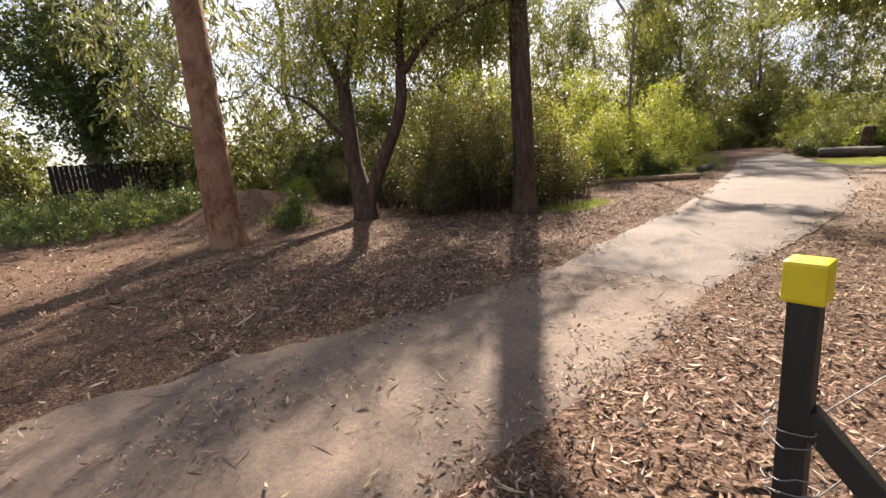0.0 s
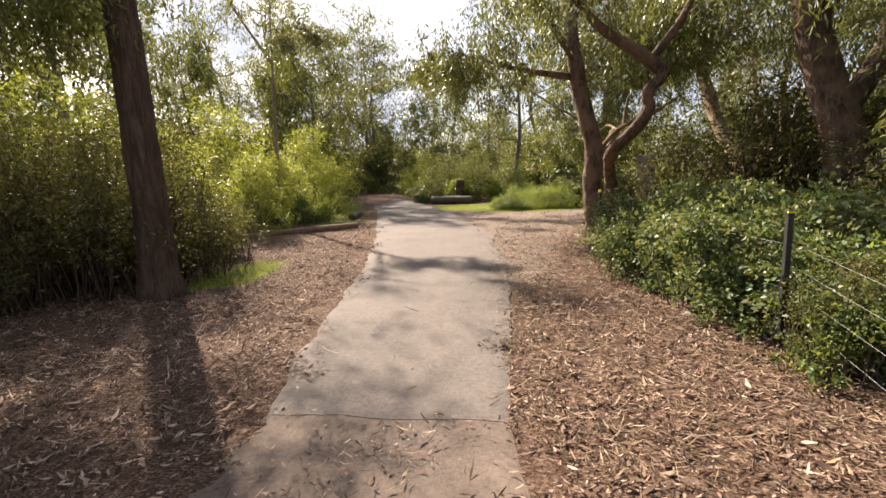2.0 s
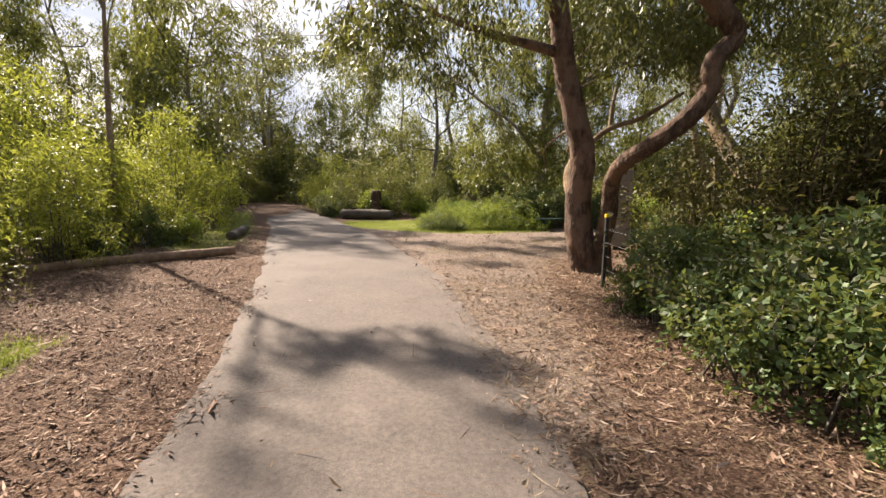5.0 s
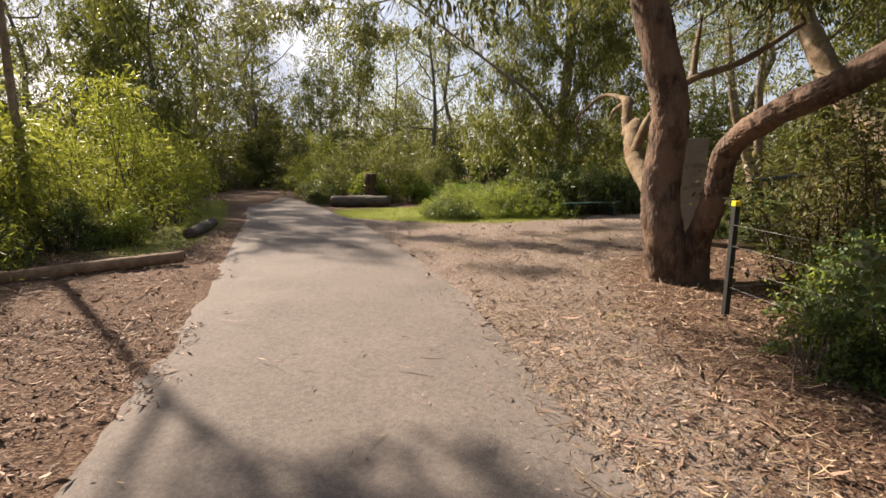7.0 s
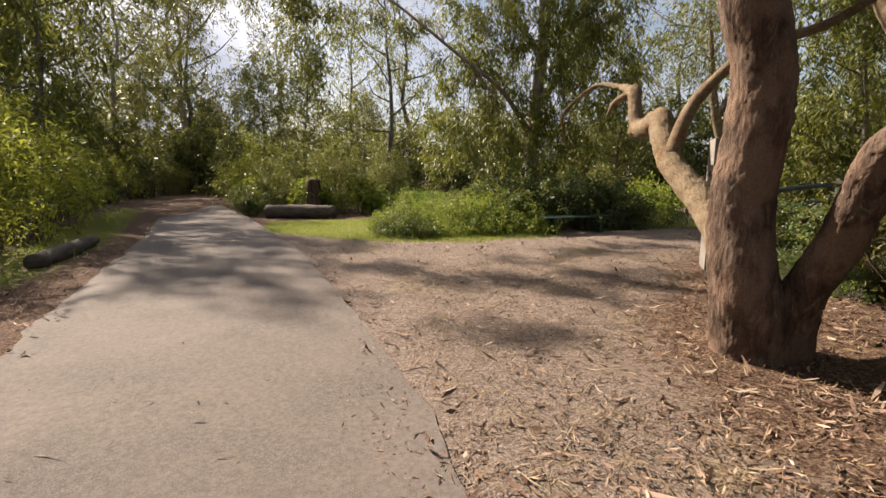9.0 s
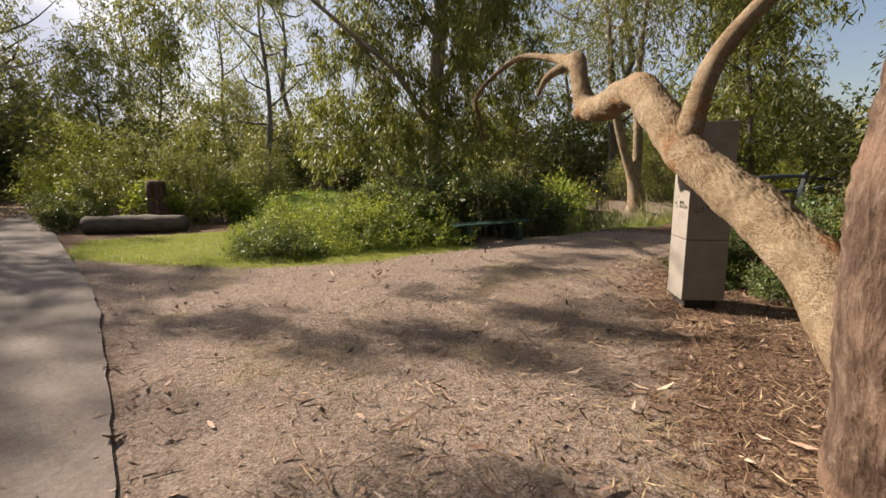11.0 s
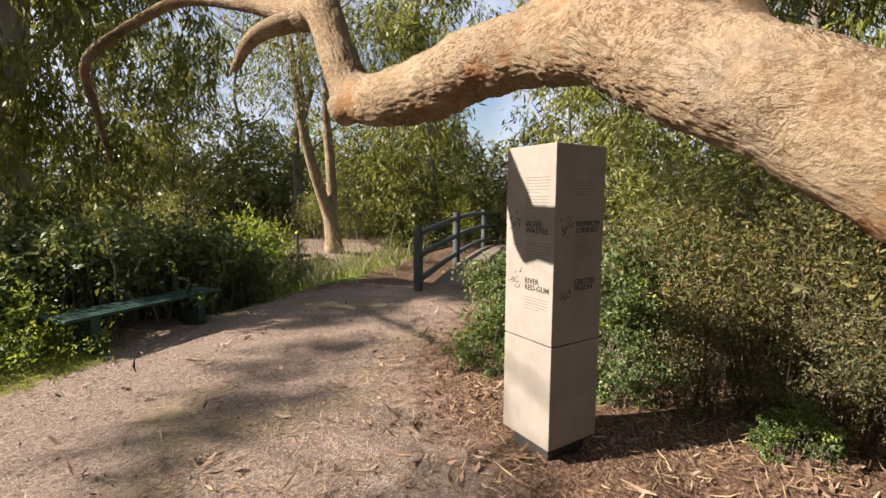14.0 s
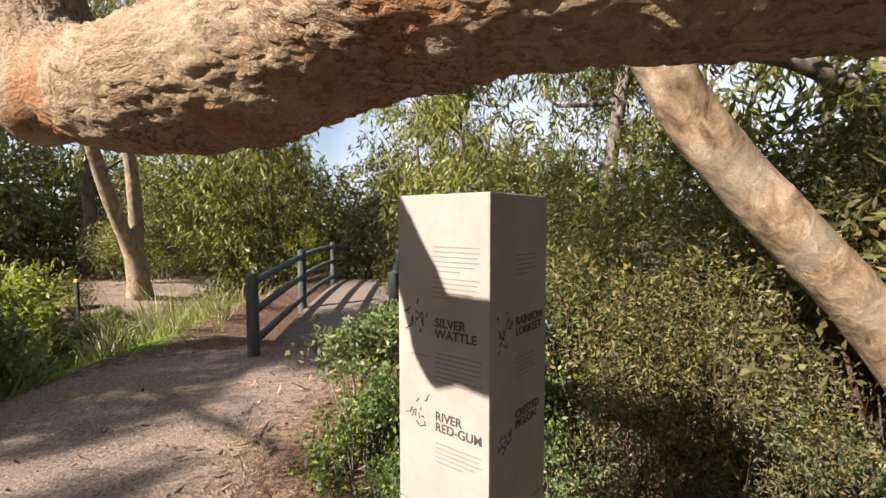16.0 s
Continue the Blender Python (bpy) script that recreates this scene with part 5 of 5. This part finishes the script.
def build_end_post():
    root = thing("end_post", (END[0], END[1], 0), "black fence end post with a yellow cap and loose wire", "fence post", "posts of the wire fence")
    part("post", box(0.047, 0.047, END[2] + 0.25, Matrix.Translation((0, 0, (END[2] - 0.3) / 2)), 0.004), BLACK_POST, root)
    part("cap", box(0.064, 0.064, 0.075, Matrix.Translation((0, 0, END[2] - 0.036)), 0.007), YELLOW, root, "bright yellow cap")
    brace = box(0.045, 0.045, 1.24, pose(0, 0, 0, 0, -40, 0), 0.004)
    bmesh.ops.transform(brace, matrix=Matrix.Rotation(radians(12), 4, "Z") @ Matrix.Translation((0.41, 0, END[2] - 0.76)), verts=brace.verts)
    part("brace", brace, BLACK_POST, root, "diagonal black brace")
    rng = np.random.default_rng(4)
    for z in (0.30, 0.33, 0.42, 0.45):
        pts = []
        for i in range(15):
            a = 6.28 * i / 13 + z * 9
            pts.append((0.042 * math.cos(a) + rng.normal(0, 0.006), 0.042 * math.sin(a) + rng.normal(0, 0.004), END[2] - z + 0.015 * math.sin(a + z * 20)))
        v, q = tube(pts, [0.0014] * 15, 5, 0.03, 0, 1, 0)
        mesh_part("wire", mesh_np("wire", v, q, WIRE, True), root)


END = (2.955, 0.90, 1.228)
build_end_post()
POSTS = [(3.55, 12.2, 1.12, 0.05, (0.03, 0.03)), (6.3, 12.9, 1.15, 0.05, (0, 0))]
for p in POSTS:
    capped_post(*p)
capped_post(11.2, 23.9, 0.75, 0.05)


def overgrown_post(x, y, h, w):
    root = thing("fence_post", (x, y, 0), "black fence post with a scuffed cap, overgrown by a bush", "fence post", "posts of the wire fence")
    part("post", box(w, w, h + 0.3, Matrix.Translation((0, 0, (h - 0.3) / 2)), w * 0.08), BLACK_POST, root)
    part("cap", box(w * 1.15, w * 1.15, w * 1.1, Matrix.Translation((0, 0, h - w * 0.42)), w * 0.14), BLACK_POST, root, "scuffed black cap")
    part("paint_patch", box(w * 1.18, w * 0.4, w * 0.35, Matrix.Translation((0, -w * 0.4, h - w * 0.2)), w * 0.03), YELLOW, root, "last patch of yellow paint")


overgrown_post(3.8, 5.85, 1.2, 0.045)


def fence_wires():
    root = thing("wire_fence", (3.55, 12.2, 0), "sagging plain wires strung between black posts", "wire fence")
    line = [(END[0], END[1]), (3.9, 5.85)] + [(p[0], p[1]) for p in POSTS]
    for a, b in zip(line[:-1], line[1:]):
        for z in (0.3, 0.5, 0.7, 0.9):
            pts = []
            for i in range(7):
                t = i / 6
                pts.append((a[0] + (b[0] - a[0]) * t - 3.55, a[1] + (b[1] - a[1]) * t - 12.2, z - 0.06 * math.sin(math.pi * t)))
            v, q = tube(pts, [0.0017] * 7, 5, 0.8, 0, 1, 0)
            mesh_part("wire", mesh_np("wire", v, q, WIRE, True), root)


fence_wires()


def lying_log(name, pts, rad, mat, label, seed):
    base = np.array(pts[0], float)
    root = thing(name, pts[0], label, "log")
    v, q = tube(pts, rad, 16, 0.12, 0.16, 3.5, seed)
    mesh_part("log_body", mesh_np("log_body", v - base, q, mat, True), root)
    return root


lying_log("fallen_log", [(-2.35, 26.6, 0.2), (-1.6, 26.35, 0.2), (-0.9, 26.15, 0.22), (-0.1, 25.9, 0.2)], [0.22, 0.23, 0.22, 0.2], LOG_GREY, "thick grey fallen log lying on grass", 1)
lying_log("edging_log", [(-7.6, 12.5, 0.08), (-6.4, 13.4, 0.1), (-4.9, 14.8, 0.1), (-3.2, 15.9, 0.12)], [0.09, 0.1, 0.105, 0.095], LOG_BROWN, "long brown edging log lying on litter", 2)
lying_log("short_log", [(-4.25, 18.5, 0.13), (-4.45, 19.8, 0.14), (-4.75, 21.1, 0.13)], [0.13, 0.135, 0.12], LOG_GREY, "short weathered log beside the path", 3)
lying_log("fallen_branch", [(10.6, 25.6, -0.2), (11.8, 25.8, -0.1), (13.2, 25.4, -0.15)], [0.12, 0.1, 0.05], LOG_GREY, "dark fallen branch on the far bank", 4)


def build_stump():
    root = thing("tree_stump", (-0.9, 27.3, 0), "dark upright tree stump among bushes", "stump")
    v, q = tube([(0, 0, -0.1), (0.02, 0, 0.3), (0.0, 0.03, 0.9), (0.03, 0, 1.25)], [0.34, 0.26, 0.23, 0.22], 14, 0.1, 0.2, 4, 3)
    mesh_part("stump_body", mesh_np("stump_body", v, q, BARK_DARK, True), root)


build_stump()


def build_bench():
    root = thing("bench", (5.85, 20.92, 0), "slatted dark green metal bench in deep shade", "bench")
    root.rotation_euler = (0, 0, radians(3))
    for k in range(5):
        part("slat", box(1.75, 0.07, 0.03, Matrix.Translation((0, -0.18 + 0.09 * k, 0.385)), 0.008), BENCH, root)
    for x in (-0.6, 0.6):
        part("support", box(0.09, 0.4, 0.37, Matrix.Translation((x, 0, 0.185)), 0.01), BENCH, root)


build_bench()


def build_fence_and_house():
    root = thing("paling_fence", (-19.6, 2.4, 0.2), "dark timber paling fence behind the trees", "fence")
    root.rotation_euler = (0, 0, radians(104))
    me_b = box(0.15, 0.02, 1.9, Matrix.Translation((0, 0, 0.93)), 0.003)
    me = bpy.data.meshes.new("paling")
    me_b.to_mesh(me)
    me_b.free()
    me.materials.append(FENCE)
    for k in range(36):
        mesh_part("paling", me, root).location = (-2.9 + 0.16 * k, 0, 0.02 * math.sin(k * 2.3))
    for z in (0.4, 1.4):
        part("rail", box(5.8, 0.05, 0.08, Matrix.Translation((0, 0.05, z)), 0.004), FENCE, root)
    house = thing("house", (-92, -10, 0), "distant cream house with a terracotta roof", "house")
    house.rotation_euler = (0, 0, radians(15))
    part("wall", box(8, 12, 3.0, Matrix.Translation((0, 0, 1.5)), 0.02), HOUSE_WALL, house)
    bm = bmesh.new()
    vs = [bm.verts.new(p) for p in ((-4.6, -6.6, 2.95), (4.6, -6.6, 2.95), (4.6, 6.6, 2.95), (-4.6, 6.6, 2.95), (0, -3.4, 5.0), (0, 3.4, 5.0))]
    for f in ((0, 1, 4), (1, 2, 5, 4), (2, 3, 5), (3, 0, 4, 5), (3, 2, 1, 0)):
        bm.faces.new([vs[i] for i in f])
    part("roof", bm, HOUSE_ROOF, house)
    for y in (-3, 2.5):
        win = part("window", box(0.08, 1.6, 1.2, Matrix.Translation((4.02, y, 1.7)), 0.01), BLACK_POST, house)
        part("window_frame", box(0.06, 1.8, 0.08, Matrix.Translation((4.05, y, 1.06)), 0.01), HOUSE_WALL, win)


build_fence_and_house()


# ---------- litter, grass and weeds ----------
def scatter(rng, n, x0, x1, y0, y1, keep):
    x, y = rng.uniform(x0, x1, n), rng.uniform(y0, y1, n)
    ok = rng.random(n) < keep(x, y)
    return x[ok], y[ok]


def litter(name, n, area, keep, ln, wd, mat, label, seed, lift=0.012):
    """Curled dry leaves and bark strips lying on the ground."""
    rng = np.random.default_rng(seed)
    x, y = scatter(rng, n, *area, keep)
    n = len(x)
    z = height(x, y) + lift + np.abs(rng.normal(0, 0.012, n))
    an = rng.uniform(0, 6.283, n)
    tilt = rng.normal(0, 0.28, n)
    d = np.stack([np.cos(an) * np.cos(tilt), np.sin(an) * np.cos(tilt), np.sin(tilt)], 1)
    side = np.stack([-np.sin(an), np.cos(an), rng.normal(0, 0.4, n)], 1)
    up = np.cross(d, side)
    L = (ln * rng.lognormal(0, 0.45, n))[:, None]
    W = (wd * rng.uniform(0.6, 1.5, n))[:, None]
    c = np.stack([x, y, z], 1)
    v = np.empty((n, 6, 3))
    curl = rng.uniform(0.0, 0.3, n)[:, None]
    v[:, 0] = c - d * L * 0.5 + up * L * curl * 0.4
    v[:, 1] = c - d * L * 0.5 + up * L * curl * 0.4 + side * W * 0.3
    v[:, 2] = c + side * W * 0.6
    v[:, 3] = c - side * W * 0.5
    v[:, 4] = c + d * L * 0.5 + up * L * curl * 0.4 + side * W * 0.1
    v[:, 5] = c + d * L * 0.5 + up * L * curl * 0.4 - side * W * 0.1
    b = np.arange(n)[:, None] * 6
    q = np.concatenate([b + np.array([[0, 3, 2, 1]]), b + np.array([[3, 5, 4, 2]])], 0)
    ob = new(name, mesh_np(name, v.reshape(-1, 3), q, mat))
    return tagged(ob, label, "litter", kind="stuff")


def off_path(x, y):
    drift = 0.14 * np.sin(y * 2.1 + x) + 0.10 * np.sin(y * 5.3 + 1.7) + 0.06 * np.sin(y * 11.9)
    drift = np.where((x > 0) & (y > 6), drift * 0.2, drift)
    m = poly_mask(x + drift, y, LEFT_EDGE + RIGHT_EDGE[::-1], 0.45)
    g = poly_mask(x, y, GRAVEL, 2.4)
    moss = np.maximum(poly_mask(x, y, MOSS, 0.6), poly_mask(x, y, MOSS_LEFT, 0.4))
    return np.clip(1.15 - m * 1.15, 0, 1) * (1 - 0.75 * g) * (1 - 0.85 * moss)


litter("leaf_litter", 105000, (-5, 6, 0.5, 13), off_path, 0.042, 0.0105, LITTER, "dry eucalyptus leaves and bark chips on the ground", 1)
litter("leaf_litter", 27000, (-9, 9, -3, 20), off_path, 0.08, 0.02, LITTER, "brown leaf and bark litter under the trees", 2)
litter("bark_strips", 1500, (-5, 9, 0, 19), off_path, 0.13, 0.013, LITTER, "curled strips of fallen bark", 3, 0.02)
litter("dry_grass_litter", 36000, (1.2, 7, 4, 18), lambda x, y: np.clip(off_path(x, y) + np.where(y < 13, 0.75, 0.25) * poly_mask(x, y, GRAVEL, 1.0), 0, 1) * 0.9, 0.08, 0.006, STRAW, "straw-coloured dry grass and twigs", 4)
litter("stray_leaves", 9000, (-3, 3, 0, 26), lambda x, y: poly_mask(x, y, LEFT_EDGE + RIGHT_EDGE[::-1], 0.1) * np.where(y < 4.5, 0.9, 0.05), 0.04, 0.009, STRAW, "a few dry leaves on the path", 5, 0.022)
litter("old_path_litter", 16000, (-1.5, 2.2, -2, 4.6), lambda x, y: np.clip(0.2 + 0.8 * np.sin(x * 3.1 + 1.1 * np.sin(y * 2.3)) * np.sin(y * 1.9 + 0.7), 0, 1) * 0.8, 0.035, 0.01, LITTER, "drifts of chips and leaves on the old path", 8, 0.016)
litter("fallen_twigs", 420, (-5, 4, 0, 14), lambda x, y: np.full(np.shape(x), 0.9), 0.12, 0.007, LITTER, "thin fallen twigs and bark curls", 9, 0.024)
litter("pale_leaves", 1300, (-2.5, 5, 0, 15), lambda x, y: np.where(y < 4.6, 0.9, 0.35) * np.clip(0.15 + off_path(x, y) + (y < 4.6) * 0.5, 0, 1), 0.055, 0.014, STRAW, "large pale gum leaves lying on the litter", 10, 0.026)
litter("gravel_chips", 46000, (-1.5, 10, 7.5, 22), lambda x, y: poly_mask(x, y, GRAVEL, 0.3) * 0.8, 0.022, 0.008, LITTER, "small bark chips on the gravel clearing", 6, 0.003)


def tufts(name, n, area, keep, h, w, mat, label, seed, lean=0.5):
    """Blades of grass and low weeds."""
    rng = np.random.default_rng(seed)
    x, y = scatter(rng, n, *area, keep)
    c = np.stack([x, y, height(x, y) - 0.01], 1)
    n = len(c)
    d = np.stack([rng.normal(0, lean, n), rng.normal(0, lean, n), np.ones(n)], 1)
    d /= np.linalg.norm(d, axis=1)[:, None]
    an = rng.uniform(0, 6.28, n)
    side = np.stack([np.cos(an), np.sin(an), np.zeros(n)], 1)
    H = (h * rng.lognormal(0, 0.35, n))[:, None]
    v = np.empty((n, 6, 3))
    v[:, 0], v[:, 1] = c - side * w * 0.5, c + side * w * 0.5
    m = c + d * H * 0.55
    v[:, 2], v[:, 3] = m + side * w * 0.45, m - side * w * 0.45
    t = c + d * H + np.stack([d[:, 0], d[:, 1], -np.abs(d[:, 0])], 1) * H * 0.35
    v[:, 4], v[:, 5] = t + side * w * 0.08, t - side * w * 0.08
    b = np.arange(n)[:, None] * 6
    q = np.concatenate([b + np.array([[0, 1, 2, 3]]), b + np.array([[3, 2, 4, 5]])], 0)
    ob = new(name, mesh_np(name, v.reshape(-1, 3), q, mat))
    return tagged(ob, label, "grass", kind="stuff")


def weeds(name, n, poly, h, mat, label, seed, ln=0.05, wd=0.02):
    """A low thicket of leafy weeds over a patch of ground."""
    rng = np.random.default_rng(seed)
    p = np.array(poly)
    x, y = scatter(rng, n * 3, p[:, 0].min(), p[:, 0].max(), p[:, 1].min(), p[:, 1].max(), lambda a, b: poly_mask(a, b, poly, 0.5))
    top = np.array([h * (0.45 + 1.1 * abs(noise.noise(Vector((a * 1.3, b * 1.3, 2)))) + 0.45 * noise.noise(Vector((a * 3.1, b * 3.1, 5)))) for a, b in zip(x, y)])
    edge = poly_mask(x, y, poly, 1.6)
    c = np.stack([x, y, height(x, y) + top * rng.random(len(x)) ** 0.6 * np.clip(edge * 1.3 - 0.35, 0.1, 1)], 1)[:n]
    v, q = leaves(rng, c, 18, 0.07, ln, wd, -0.2)
    ob = new(name, mesh_np(name, v, q, mat))
    return tagged(ob, label, "weeds", kind="stuff")


WEEDS = [(1.0, 21.6), (2.2, 20.8), (3.6, 20.6), (5.3, 20.75), (5.6, 22.2), (4.4, 24.0), (2.6, 25.0), (1.4, 24.3)]
weeds("weed_thicket", 2000, WEEDS, 0.95, LEAF_BRIGHT, "waist-high thicket of green weeds", 1)
weeds("weed_thicket", 700, WEEDS, 0.95, LEAF_DARK, "green and grey weeds among the brighter ones", 7, 0.06, 0.024)
weeds("weed_thicket", 700, [(1.0, 21.2), (2.2, 20.6), (2.6, 22.0), (1.5, 22.8)], 0.8, LEAF_DARK, "darker patch of leafy weeds", 2)
weeds("undergrowth", 2600, [(-18, -4), (-9.8, -1.5), (-9.0, 1.2), (-10.6, 3.6), (-14, 5), (-19, 5)], 0.9, LEAF_DARK, "dim green undergrowth below the trees", 3, 0.10, 0.04)
tufts("moss_grass", 26000, (-2.2, 5.8, 19.8, 25.6), lambda x, y: poly_mask(x, y, MOSS, 0.6), 0.05, 0.008, LEAF_BRIGHT, "short bright grass beside the clearing", 1)
tufts("lawn_grass", 14000, (-1, 10, 25, 46), lambda x, y: poly_mask(x, y, LAWN, 1.0), 0.10, 0.02, LEAF_BRIGHT, "sunlit lawn beyond the weeds", 2)
tufts("verge_grass", 3500, (-4.0, -2.6, 7.9, 10.5), lambda x, y: poly_mask(x, y, MOSS_LEFT, 0.4), 0.07, 0.006, LEAF_BRIGHT, "patch of fresh green grass in litter", 3)
tufts("bank_grass", 3200, (6.5, 17.6, 20.6, 25), lambda x, y: poly_mask(x, y, BANK_GREEN, 0.8), 0.22, 0.012, LEAF_BRIGHT, "green grass along the creek bank", 4)
tufts("sedge", 4200, (7.2, 13.5, 21.4, 24.4), lambda x, y: (np.sin(x * 5.1) * np.sin(y * 4.3) > 0.1) * 0.9, 0.55, 0.018, LEAF_GREY, "tufts of strappy grey-green sedge", 5, 0.45)
tufts("log_grass", 2500, (-7, -3, 12.6, 22), lambda x, y: poly_mask(x, y, VERGE, 0.8) * 0.8, 0.12, 0.008, LEAF_BRIGHT, "thin grass beside the edging log", 6)
